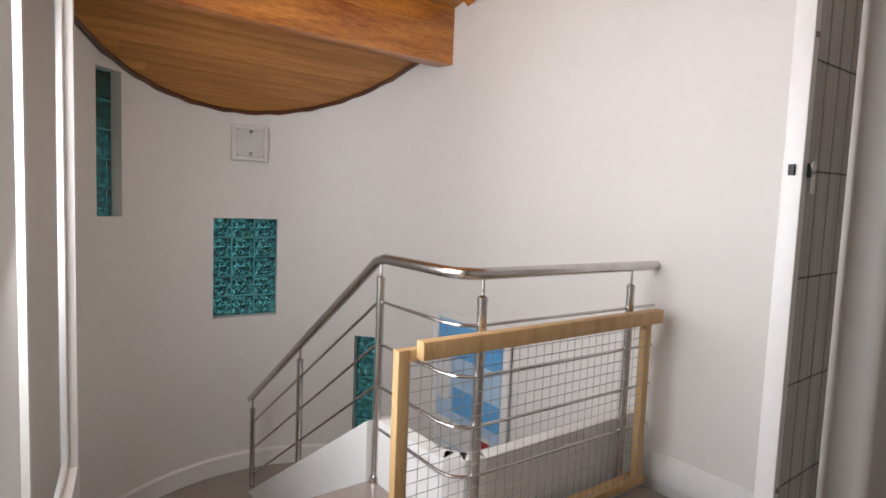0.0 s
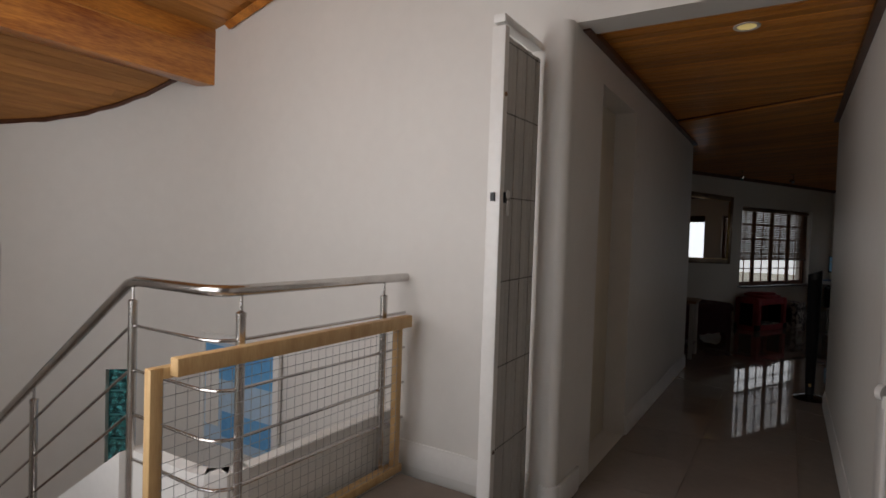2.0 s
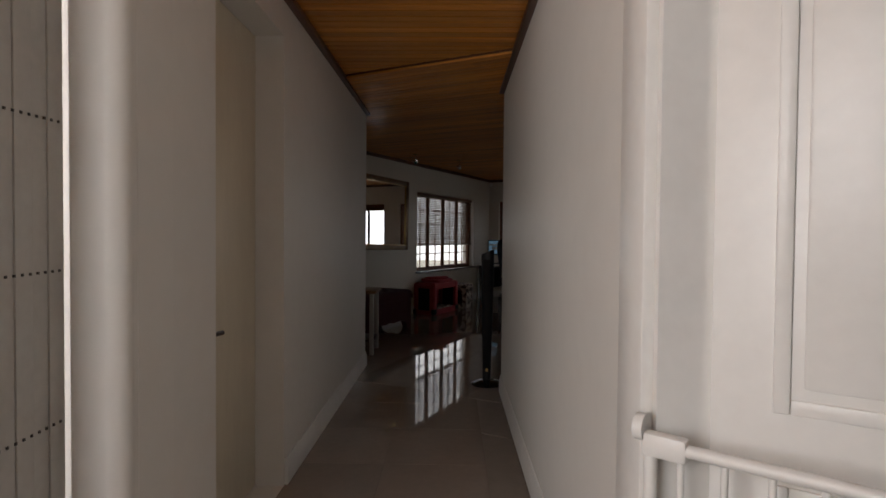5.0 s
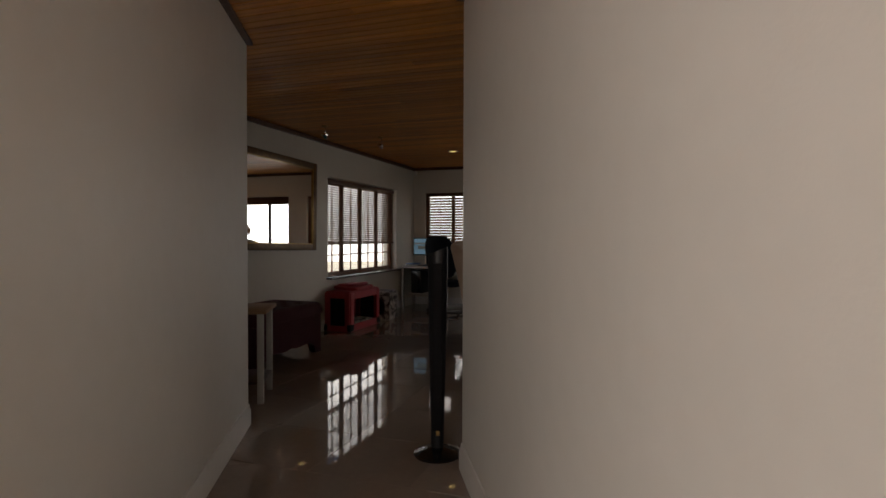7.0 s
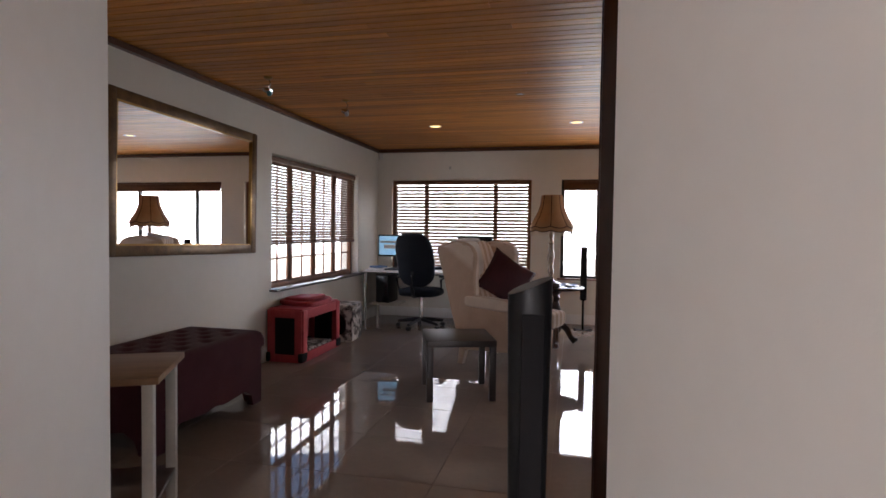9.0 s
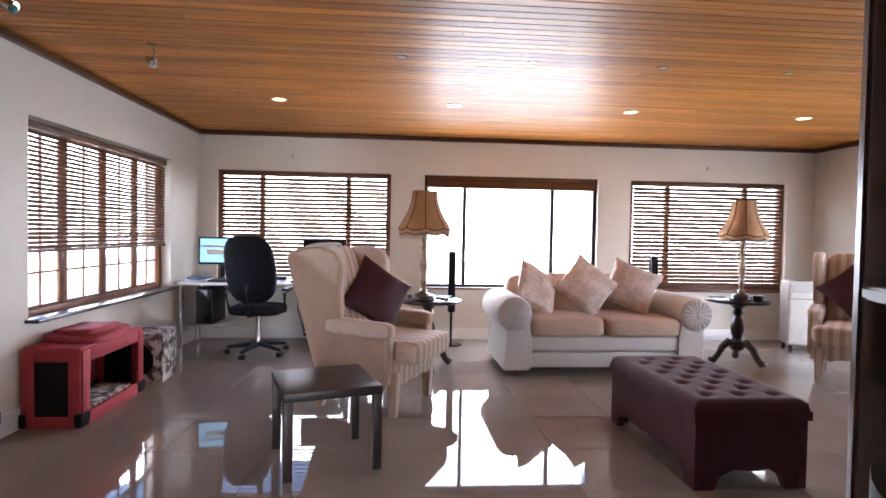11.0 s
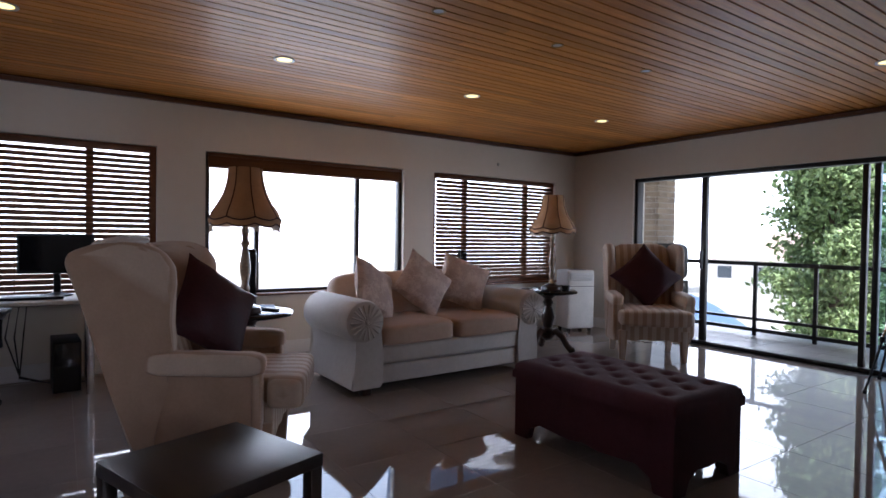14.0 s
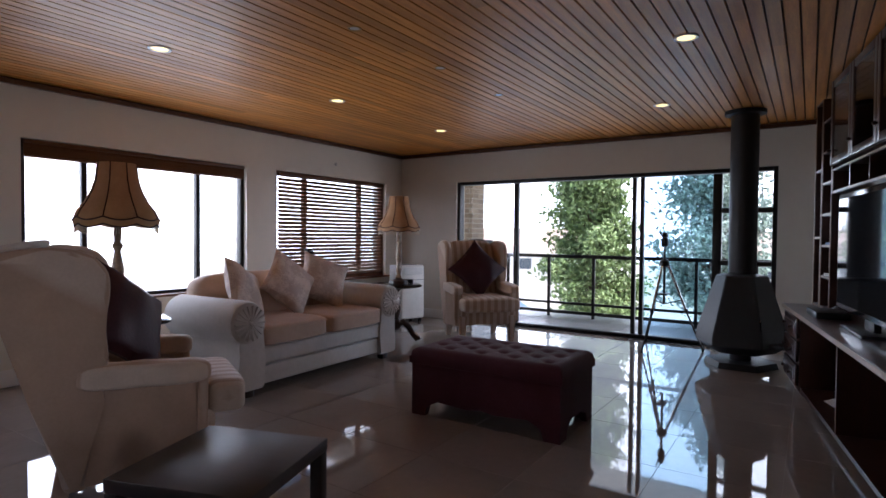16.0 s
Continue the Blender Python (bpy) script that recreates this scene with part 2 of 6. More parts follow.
M["grass"] = material("pale_dry_sandy_ground", (0.44, 0.42, 0.37), 0.9, scale=0.3, dark=(0.34, 0.33, 0.26))
M["leaf"] = island_vary(material("conifer_leaf", (0.25, 0.33, 0.13), 0.6, scale=2, dark=(0.15, 0.22, 0.075)), 0.4)
M["leaf2"] = island_vary(material("blue_green_pine_leaf", (0.36, 0.44, 0.37), 0.6, scale=2, dark=(0.25, 0.33, 0.27)), 0.4)
M["bark"] = material("grey_brown_bark", (0.13, 0.09, 0.06), 0.9, scale=8, bump=0.5, bump_scale=20)
M["paper"] = material("white_paper", (0.78, 0.77, 0.74), 0.7)
M["blue"] = material("blue_paint", (0.10, 0.32, 0.62), 0.5, scale=3, dark=(0.16, 0.45, 0.75))
M["skyblue"] = material("pale_blue_paint", (0.45, 0.62, 0.78), 0.5, scale=3)
M["ivory"] = material("ivory_plastic", (0.72, 0.70, 0.66), 0.4, scale=5)
M["frost"] = material("frosted_lamp_glass", (0.62, 0.62, 0.60), 0.3, scale=5)
M["haze"] = glow("bright_hazy_sky", (0.92, 0.96, 1.0), 1.0)
M["tarp"] = material("blue_canvas_cover", (0.09, 0.16, 0.30), 0.7, scale=3)


# ---------------------------------------------------------------- mesh helpers
def loc(x, y, z, rx=0, ry=0, rz=0):
    return pose(x, y, z, rx, ry, rz)


def box(bm, size, at, rot=(0, 0, 0), bevel=0.0, taper=None, seg=2):
    """A bevelled block; taper scales its top in x and y."""
    made = bmesh.ops.create_cube(bm, size=1.0)["verts"]
    for v in made:
        k = taper if taper and v.co.z > 0 else (1, 1)
        v.co = Vector((v.co.x * size[0] * k[0], v.co.y * size[1] * k[1], v.co.z * size[2]))
    if bevel:
        edges = list({e for v in made for e in v.link_edges})
        got = bmesh.ops.bevel(bm, geom=edges, offset=bevel, segments=seg, affect="EDGES", profile=0.5)
        made = list({v for f in got["faces"] for v in f.verts} | {v for v in made if v.is_valid})
    bmesh.ops.transform(bm, matrix=loc(*at, *rot), verts=made)
    return made


def cyl(bm, r1, r2, h, at, rot=(0, 0, 0), seg=20):
    """A cone or cylinder standing on at."""
    got = bmesh.ops.create_cone(bm, cap_ends=True, segments=seg, radius1=r1, radius2=r2, depth=h)["verts"]
    bmesh.ops.transform(bm, matrix=loc(*at, *rot) @ Matrix.Translation((0, 0, h / 2)), verts=got)
    return got


def lathe(bm, profile, at=(0, 0, 0), seg=28, wave=None):
    """A turned shape from (radius, height) pairs; wave(angle, k) bends the height."""
    rings = []
    for k, (r, z) in enumerate(profile):
        ring = []
        for i in range(seg):
            a = 2 * math.pi * i / seg
            dz, kr = wave(a, k) if wave else (0, 1)
            ring.append(bm.verts.new((at[0] + r * kr * math.cos(a), at[1] + r * kr * math.sin(a), at[2] + z + dz)))
        rings.append(ring)
    for a, b in zip(rings, rings[1:]):
        for i in range(seg):
            bm.faces.new((a[i], a[(i + 1) % seg], b[(i + 1) % seg], b[i]))
    if not wave:
        bm.faces.new(rings[0][::-1]), bm.faces.new(rings[-1])


def tube(bm, points, r, seg=10):
    """A round bar along points, with a radius or one per point."""
    pts = [Vector(p) for p in points]
    rings = []
    for i, p in enumerate(pts):
        way = (pts[min(i + 1, len(pts) - 1)] - pts[max(i - 1, 0)]).normalized()
        q = way.to_track_quat("Z", "Y").to_matrix()
        rr = r[i] if isinstance(r, (list, tuple)) else r
        rings.append([bm.verts.new(p + q @ Vector((rr * math.cos(2 * math.pi * k / seg), rr * math.sin(2 * math.pi * k / seg), 0))) for k in range(seg)])
    for a, b in zip(rings, rings[1:]):
        for k in range(seg):
            bm.faces.new((a[k], a[(k + 1) % seg], b[(k + 1) % seg], b[k]))
    bm.faces.new(rings[0][::-1]), bm.faces.new(rings[-1])


def cushion(bm, size, at, rot=(0, 0, 0), soft=0.45, n=14, sag=0.0, dents=None):
    """A stuffed block: a superellipsoid with sunk or pulled points."""
    def s(v, e):
        return math.copysign(abs(v) ** e, v)
    m = loc(*at, *rot)
    rings = []
    for i in range(n + 1):
        v = -math.pi / 2 + math.pi * i / n
        ring = []
        for k in range(2 * n):
            u = 2 * math.pi * k / (2 * n)
            x, y, z = s(math.cos(v), soft) * s(math.cos(u), soft), s(math.cos(v), soft) * s(math.sin(u), soft), s(math.sin(v), soft)
            z -= sag * (1 - x * x) * (1 - y * y) * (z > 0)
            p = Vector((x * size[0] / 2, y * size[1] / 2, z * size[2] / 2))
            p += 0.006 * noise.noise_vector(p * 9 + Vector(at))
            ring.append(bm.verts.new(m @ p))
        rings.append(ring)
    for a, b in zip(rings, rings[1:]):
        for k in range(2 * n):
            bm.faces.new((a[k], a[(k + 1) % (2 * n)], b[(k + 1) % (2 * n)], b[k]))
    bm.faces.new(rings[0][::-1]), bm.faces.new(rings[-1])


def pillow(bm, side, thick, n=16, seed=0.0):
    """A square scatter cushion standing on a corner-to-corner plane x-z, with pinched corners."""
    grid = {}
    for face in (1, -1):
        for i in range(n + 1):
            for k in range(n + 1):
                u, v = 2 * i / n - 1, 2 * k / n - 1
                edge = i in (0, n) or k in (0, n)
                if edge and face == -1:
                    grid[face, i, k] = grid[1, i, k]
                    continue
                pinch = 1 - 0.10 * (1 - abs(u) ** 2) * abs(v) ** 3
                pinch2 = 1 - 0.10 * (1 - abs(v) ** 2) * abs(u) ** 3
                h = thick / 2 * ((1 - u * u) * (1 - v * v)) ** 0.42
                p = Vector((u * side / 2 * pinch2, -face * h, v * side / 2 * pinch))
                p.y += 0.018 * noise.noise(p * 7 + Vector((seed, seed, 0))) * (0 if edge else 1)
                grid[face, i, k] = bm.verts.new(p)
        for i in range(n):
            for k in range(n):
                q = [grid[face, i, k], grid[face, i + 1, k], grid[face, i + 1, k + 1], grid[face, i, k + 1]]
                bm.faces.new(q if face == 1 else q[::-1])


def prism(bm, outline, depth, m=Matrix()):
    """An outline in x-z, pushed along +y by depth."""
    a = [bm.verts.new(m @ Vector((x, 0, z))) for x, z in outline]
    b = [bm.verts.new(m @ Vector((x, depth, z))) for x, z in outline]
    n = len(a)
    bm.faces.new(a), bm.faces.new(b[::-1])
    for i in range(n):
        bm.faces.new((a[i], b[i], b[(i + 1) % n], a[(i + 1) % n]))


def mesh_of(name, bm, mat, smooth=True):
    bmesh.ops.recalc_face_normals(bm, faces=bm.faces)
    me = bpy.data.meshes.new(name)
    bm.to_mesh(me)
    bm.free()
    me.materials.append(mat)
    if smooth:
        me.shade_smooth()
        me.set_sharp_from_angle(angle=radians(38))
    return me


def part(name, bm, mat, parent, label="", m=None):
    """Links a bmesh as one mesh object under a thing or a part."""
    ob = new(name, mesh_of(name, bm, mat))
    ob.parent = parent
    if m is not None:
        ob.matrix_basis = m
    return tagged(ob, label)


def again(name, ob, parent, m):
    """Another piece on the same mesh."""
    o = new(name, ob.data)
    o.parent, o.matrix_basis = parent, m
    return o


def thing(name, m, label, category, group=""):
    ob = new(name)
    ob.empty_display_size = 0.1
    ob.matrix_basis = m
    return tagged(ob, label, category, group)


def structure(name, bm, mat, label="", category=""):
    return tagged(new(name, mesh_of(name, bm, mat)), label, category, kind="structure")


def made(fn, *a, **k):
    bm = bmesh.new()
    fn(bm, *a, **k)
    return bm


def bbox(*a, **k):
    return made(box, *a, **k)

# ---------------------------------------------------------------- structure: living room
def wall(name, p0, p1, z0, z1, thick, mat, openings=(), label="", category="wall"):
    """A wall whose inner face runs from p0 to p1, thick to the left of that line; openings are (s0, s1, za, zb) along it."""
    a, b = Vector((*p0, 0)), Vector((*p1, 0))
    length, ang = (b - a).length, math.atan2(b.y - a.y, b.x - a.x)
    bm = bmesh.new()
    def slab(s0, s1, za, zb):
        if s1 - s0 > 1e-4 and zb - za > 1e-4:
            box(bm, (s1 - s0, thick, zb - za), ((s0 + s1) / 2, thick / 2, (za + zb) / 2))
    s = 0.0
    for s0, s1, za, zb in sorted(openings):
        slab(s, s0, z0, z1)
        slab(s0, s1, z0, za)
        slab(s0, s1, zb, z1)
        s = s1
    slab(s, length, z0, z1)
    ob = structure(name, bm, mat, label, category)
    ob.matrix_basis = Matrix.Translation(a) @ Matrix.Rotation(ang, 4, "Z")
    return ob


CEIL = 2.58
WX = 8.08
wall("wall_north", (-0.25, 0), (WX + 0.25, 0), -0.2, 2.7, 0.25, M["wall"],
     [(0.48, 2.63, 0.65, 2.1), (3.06, 5.33, 0.65, 2.1), (5.765, 7.925, 0.65, 2.1)], "cream painted wall with three wide windows")
wall("wall_west", (0, -7.6), (0, 0), -0.2, 2.7, 0.25, M["wall"], [(4.43, 6.78, 0.7, 2.1)], "cream painted wall with a cottage-pane window")
wall("wall_east", (WX, 0), (WX, -6.2), -0.2, 2.7, 0.25, M["wall"], [(1.05, 5.28, 0.0, 2.11)], "cream painted wall with wide glazed sliding doors")
wall("wall_south", (WX + 0.1, -5.93), (3.22, -6.966), -0.2, 2.7, 0.2, M["wall"], label="cream painted wall behind the wall unit")

# ---------------------------------------------------------------- structure: passage and stair hall
RL, RR = -1.70, -0.38          # passage walls
LEND, REND = -6.72, -7.62      # where they end at the living room
WW = -10.88                    # white stair-hall wall


def hwall(name, p0, p1, z0, z1, thick, mat, openings=(), label=""):
    a, b = rd(*p0), rd(*p1)
    return wall(name, (a.x, a.y), (b.x, b.y), z0, z1, thick, mat, openings, label)


hwall("wall_passage_left", (RL, WW + 0.09), (RL, LEND), -0.2, 2.75, 0.2, M["hallwall"], [(0.43, 1.28, 0.0, 2.38)], "plain painted passage wall with a flush door")
hwall("wall_passage_return", (RL - 0.2, LEND), (-3.35, LEND), -0.2, 2.7, 0.2, M["wall"], label="plain painted return wall")
hwall("wall_passage_right", (RR, REND), (RR, -15.2), -0.2, 4.4, 0.14, M["hallwall"], [(3.63, 4.45, 0.0, 2.36)], "plain painted passage wall with a doorway")
hwall("wall_stair", (-4.4, WW), (RL, WW), -3.2, 4.2, 0.2, M["hallwall"], label="tall pale painted wall beside the stairs")
hwall("wall_over_passage", (RL, WW), (RR, WW), 2.57, 4.4, 0.2, M["hallwall"], label="pale painted wall over the passage opening")

hwall("wall_bedroom_back", (2.2, -10.9), (2.2, -13.6), -0.2, 2.8, 0.2, M["hallwall"], label="plain painted bedroom wall")
hwall("wall_bedroom_side", (2.2, -13.6), (RR + 0.14, -13.6), -0.2, 2.8, 0.2, M["hallwall"], label="plain painted bedroom wall")
hwall("wall_bedroom_far", (RR + 0.14, -10.9), (2.2, -10.9), -0.2, 2.8, 0.2, M["hallwall"], label="plain painted bedroom wall")
hwall("wall_hall_end", (RR, -15.2), (-1.4, -15.2), -0.2, 4.4, 0.2, M["hallwall"], label="plain painted hall wall")
hwall("wall_hall_side", (-1.4, -15.2), (-1.4, -13.82), -0.2, 4.4, 0.2, M["hallwall"], label="plain painted hall wall")
hwall("wall_window_hall", (-1.4, -13.80), (-4.25, -13.45), -3.2, 4.2, 0.07, M["hallwall"], [(0.50, 2.78, 0.1, 3.2)], "bright white wall with a large window above the stairs")


def tower_wall():
    """Half-round stair tower with openings for glass blocks."""
    bm = bmesh.new()
    c, rad, th = (-4.4, -12.27), 1.40, 0.22
    holes = [(radians(a0), radians(a1), z0, z1) for a0, a1, z0, z1 in TOWER_HOLES]
    angs = sorted({radians(85 + i * 5) for i in range(40)} | {h[0] for h in holes} | {h[1] for h in holes})
    zs = sorted({-3.2, 3.6} | {h[2] for h in holes} | {h[3] for h in holes})
    def solid(i, k):
        if not (0 <= i < len(angs) - 1 and 0 <= k < len(zs) - 1):
            return False
        am, zm = (angs[i] + angs[i + 1]) / 2, (zs[k] + zs[k + 1]) / 2
        return not any(h[0] < am < h[1] and h[2] < zm < h[3] for h in holes)
    def at(r, a, z):
        return bm.verts.new((c[0] + r * math.cos(a), c[1] + r * math.sin(a), z))
    for i, (a0, a1) in enumerate(zip(angs, angs[1:])):
        for k, (z0, z1) in enumerate(zip(zs, zs[1:])):
            if not solid(i, k):
                continue
            for r in (rad, rad + th):
                bm.faces.new((at(r, a0, z0), at(r, a1, z0), at(r, a1, z1), at(r, a0, z1)))
            for di, dk, (p, q) in ((-1, 0, ((a0, z0), (a0, z1))), (1, 0, ((a1, z0), (a1, z1))), (0, -1, ((a0, z0), (a1, z0))), (0, 1, ((a0, z1), (a1, z1)))):
                if not solid(i + di, k + dk):
                    bm.faces.new((at(rad, *p), at(rad, *q), at(rad + th, *q), at(rad + th, *p)))
    bmesh.ops.remove_doubles(bm, verts=bm.verts, dist=1e-4)
    ob = structure("wall_tower", bm, M["hallwall"], "curved pale painted stair tower wall with glass block openings", "wall")
    ob.matrix_basis = HALL


# angles about the tower's centre, and heights
TOWER_HOLES = [(165.0, 186.5, 0.43, 1.27), (217, 226, 1.28, 2.28), (128.5, 136.5, -0.75, 0.25)]
tower_wall()


def glass_blocks(a0, a1, z0, z1, cols, rows, label):
    c, rad = (-4.4, -12.27), 1.40 + 0.12
    am = radians((a0 + a1) / 2)
    w = 2 * rad * math.sin(radians(a1 - a0) / 2)
    t = thing("glass_block_window", HALL @ Matrix.Translation((c[0] + rad * math.cos(am), c[1] + rad * math.sin(am), z0)) @ Matrix.Rotation(am - math.pi / 2, 4, "Z"),
              label, "window", "glass block windows")
    bw, bh = w / cols, (z1 - z0) / rows
    first = None
    for i in range(cols):
        for k in range(rows):
            m = Matrix.Translation((-w / 2 + (i + 0.5) * bw, 0, (k + 0.5) * bh))
            if first is None:
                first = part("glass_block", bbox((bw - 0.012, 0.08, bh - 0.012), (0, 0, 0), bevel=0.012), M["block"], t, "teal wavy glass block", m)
            else:
                again("glass_block", first, t, m)
    bm = bmesh.new()
    for i in range(cols + 1):
        box(bm, (0.012, 0.06, z1 - z0), (-w / 2 + i * bw, 0, (z1 - z0) / 2))
    for k in range(rows + 1):
        box(bm, (w, 0.058, 0.012), (0, 0, k * bh))
    part("mortar_grid", bm, M["mortar"], t)


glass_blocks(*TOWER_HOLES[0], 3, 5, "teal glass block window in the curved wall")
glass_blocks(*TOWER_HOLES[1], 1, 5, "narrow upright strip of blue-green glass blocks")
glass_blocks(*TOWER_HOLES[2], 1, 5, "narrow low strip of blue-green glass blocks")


def floors():
    bm = bmesh.new()
    box(bm, (9.0, 8.2, 0.2), (4.0, -3.9, -0.104))
    structure("floor", bm, M["grout"], "polished beige porcelain floor", "floor")
    bm = bmesh.new()
    box(bm, (1.9, 5.0, 0.2), ((RL + RR) / 2, -8.6, -0.108))
    box(bm, (5.1, 4.2, 0.2), (-2.66 + 2.55, -13.1, -0.108))
    box(bm, (0.80, 1.5, 0.2), (-3.06, -12.95, -0.108))
    f = structure("floor_passage", bm, M["grout"], "polished beige porcelain passage floor", "floor")
    f.matrix_basis = HALL


floors()


def ceiling_boards(name, x0, x1, y0, y1, z, pitch, mat, label, m=Matrix(), along="x", gap=0.012):
    bm = bmesh.new()
    n = int((y1 - y0) / pitch)
    rnd = random.Random(4)
    for i in range(n):
        y = y0 + (i + 0.5) * pitch
        cuts = [x0] + sorted(rnd.uniform(x0, x1) for _ in range(int((x1 - x0) / 3))) + [x1]
        for a, b in zip(cuts, cuts[1:]):
            if b - a > 0.02:
                box(bm, (b - a - 0.002, pitch - gap, 0.02), ((a + b) / 2, y, z + 0.01))
    if along == "y":
        bmesh.ops.transform(bm, matrix=Matrix.Rotation(math.pi / 2, 4, "Z"), verts=bm.verts)
    ob = structure(name, bm, mat, label, "ceiling")
    ob.matrix_basis = m
    bm = bmesh.new()
    box(bm, (x1 - x0, y1 - y0, 0.1), ((x0 + x1) / 2, (y0 + y1) / 2, z + 0.066))
    if along == "y":
        bmesh.ops.transform(bm, matrix=Matrix.Rotation(math.pi / 2, 4, "Z"), verts=bm.verts)
    back = structure(name + "_backing", bm, M["groove"], "dark grooves between the ceiling boards", "ceiling")
    back.matrix_basis = m


ceiling_boards("ceiling", -0.2, WX + 0.2, -7.9, 0.2, CEIL, 0.085, M["board"], "varnished tongue-and-groove pine ceiling")
ceiling_boards("ceiling_passage", RL - 0.15, RR + 0.15, WW, LEND, CEIL + 0.03, 0.085, M["board"], "varnished pine passage ceiling", HALL)
SLOPE = math.degrees(math.atan(0.27))
ceiling_boards("ceiling_stair_hall", -4.6, 0.3, -6.8, 1.6, 0, 0.10, M["board2"], "sloping varnished pine ceiling over the stair hall",
               HALL @ Matrix.Translation((-4.6, WW + 0.1, 3.03)) @ Matrix.Rotation(radians(-SLOPE), 4, "Y"), "y", 0.0025)
ceiling_boards("ceiling_tower", -3.1, 0.2, -0.08, 1.7, 0, 0.085, M["board2"], "round varnished pine ceiling of the stair tower",
               HALL @ Matrix.Translation((-4.72, WW + 0.1, 2.80)) @ Matrix.Rotation(-math.atan(0.6), 4, "Y"), "y", 0.0025)

bm = bmesh.new()
box(bm, (9.4, 9.2, 0.12), (4.04, -3.7, 2.86))
structure("roof", bm, M["plaster"], "flat roof slab", "roof")
bm = bmesh.new()
box(bm, (9.6, 6.0, 0.12), (-2.2, -12.8, 4.85))
structure("roof_hall", bm, M["plaster"], "roof over the stair hall", "roof").matrix_basis = HALL
bm = bmesh.new()
box(bm, (2.6, 4.2, 0.12), (-1.0, -8.9, 2.9))
box(bm, (3.0, 3.2, 0.12), (1.0, -12.2, 2.86))
structure("roof_passage", bm, M["plaster"], "roof over the passage", "roof").matrix_basis = HALL

bm = bmesh.new()
box(bm, (0.16, 3.0, 0.44), (-4.74, WW - 1.5, 2.79), bevel=0.006)
ob = structure("beam", bm, M["beam"], "heavy knotty varnished pine beam", "beam")
ob.matrix_basis = HALL


def trim_line(name, p0, p1, z, h, t, mat, label):
    """A strip along a wall's inner face; the room lies to the right of p0 to p1."""
    a, b = Vector((*p0, 0)), Vector((*p1, 0))
    bm = bmesh.new()
    L = (b - a).length
    prism(bm, [(0, 0), (t, 0), (t, h * 0.7), (t * 0.55, h * 0.85), (t * 0.45, h), (0, h)], L)
    ob = structure(name, bm, mat, label, "trim")
    ob.matrix_basis = Matrix.Translation((a.x, a.y, z)) @ Matrix.Rotation(math.atan2(b.y - a.y, b.x - a.x) - math.pi / 2, 4, "Z")
    return ob


def htrim(name, p0, p1, z, h, t, mat, label):
    a, b = rd(*p0), rd(*p1)
    return trim_line(name, (a.x, a.y), (b.x, b.y), z, h, t, mat, label)


for p0, p1 in (((0, -7.5), (0, 0)), ((0, 0), (WX, 0)), ((WX, 0), (WX, -6.0))):
    trim_line("cornice", p0, p1, CEIL - 0.055, 0.054, 0.045, M["cornice"], "dark stained timber cornice")
for p0, p1 in (((0, -7.5), (0, 0)), ((0.02, 0), (WX - 0.02, 0)), ((WX, 0), (WX, -1.0))):
    trim_line("baseboard", p0, p1, 0.0, 0.14, 0.018, M["white"], "white painted skirting board")
htrim("baseboard", (RL, WW + 1.385), (RL, LEND), 0, 0.14, 0.018, M["white"], "white painted skirting board")
htrim("baseboard", (RR, REND), (RR, -11.2), 0, 0.14, 0.018, M["white"], "white painted skirting board")
htrim("baseboard", (-2.75, WW), (RL - 0.02, WW), 0, 0.15, 0.02, M["white"], "white painted skirting board")
htrim("cornice", (RL, WW + 0.1), (RL, LEND), CEIL - 0.02, 0.05, 0.04, M["cornice"], "dark timber cornice")
htrim("cornice", (RR, REND), (RR, WW), CEIL - 0.02, 0.05, 0.04, M["cornice"], "dark timber cornice")
a = rd(-4.5, WW - 0.02, 3.02)
b = rd(-0.5, WW - 0.02, 3.02 + 4.0 * 0.27)
bm = bmesh.new()
tube(bm, [a, b], 0.04, 4)
structure("cornice", bm, M["beam"], "sloping pine cornice strip", "trim")


# ---------------------------------------------------------------- windows
def window(name, x0, x1, z0, z1, m, cuts, mat, label, bar=0.06, depth=0.07, cottage=False):
    """A framed window in x-z with mullions at fractions of its width."""
    t = tagged(new(name), label, "window", kind="structure")
    t.matrix_basis = m
    w, h = x1 - x0, z1 - z0
    bm = bmesh.new()
    for x in (x0 + bar / 2, x1 - bar / 2):
        box(bm, (bar, depth, h), (x, 0, (z0 + z1) / 2), bevel=0.005)
    for z in (z0 + bar / 2, z1 - bar / 2):
        box(bm, (w - 2 * bar, depth - 0.004, bar), ((x0 + x1) / 2, 0, z), bevel=0.005)
    part("window_frame", bm, mat, t)
    xs = [x0 + bar] + [x0 + c * w for c in cuts] + [x1 - bar]
    for c in cuts:
        part("mullion", bbox((bar, depth - 0.01, h - 2 * bar), (x0 + c * w, 0, (z0 + z1) / 2), bevel=0.005), mat, t)
    for a, b in zip(xs, xs[1:]):
        p = part("pane", bbox((b - a, 0.006, h - 2 * bar), ((a + b) / 2, 0.01, (z0 + z1) / 2)), M["pane"], t)
        p.visible_shadow = False
        if cottage:
            a, b = a + bar / 2, b - bar / 2
            part("sash_frame", bars(a, b, z0 + bar, z1 - bar, 0.026, 0.026), mat, t)
            part("glazing_bar", bbox((0.018, 0.016, h - 2 * bar), ((a + b) / 2, 0, (z0 + z1) / 2)), mat, t)
            for k in range(1, 5):
                part("glazing_bar", bbox((b - a, 0.014, 0.018), ((a + b) / 2, 0, z0 + bar + k * (h - 2 * bar) / 5)), mat, t)
    return t


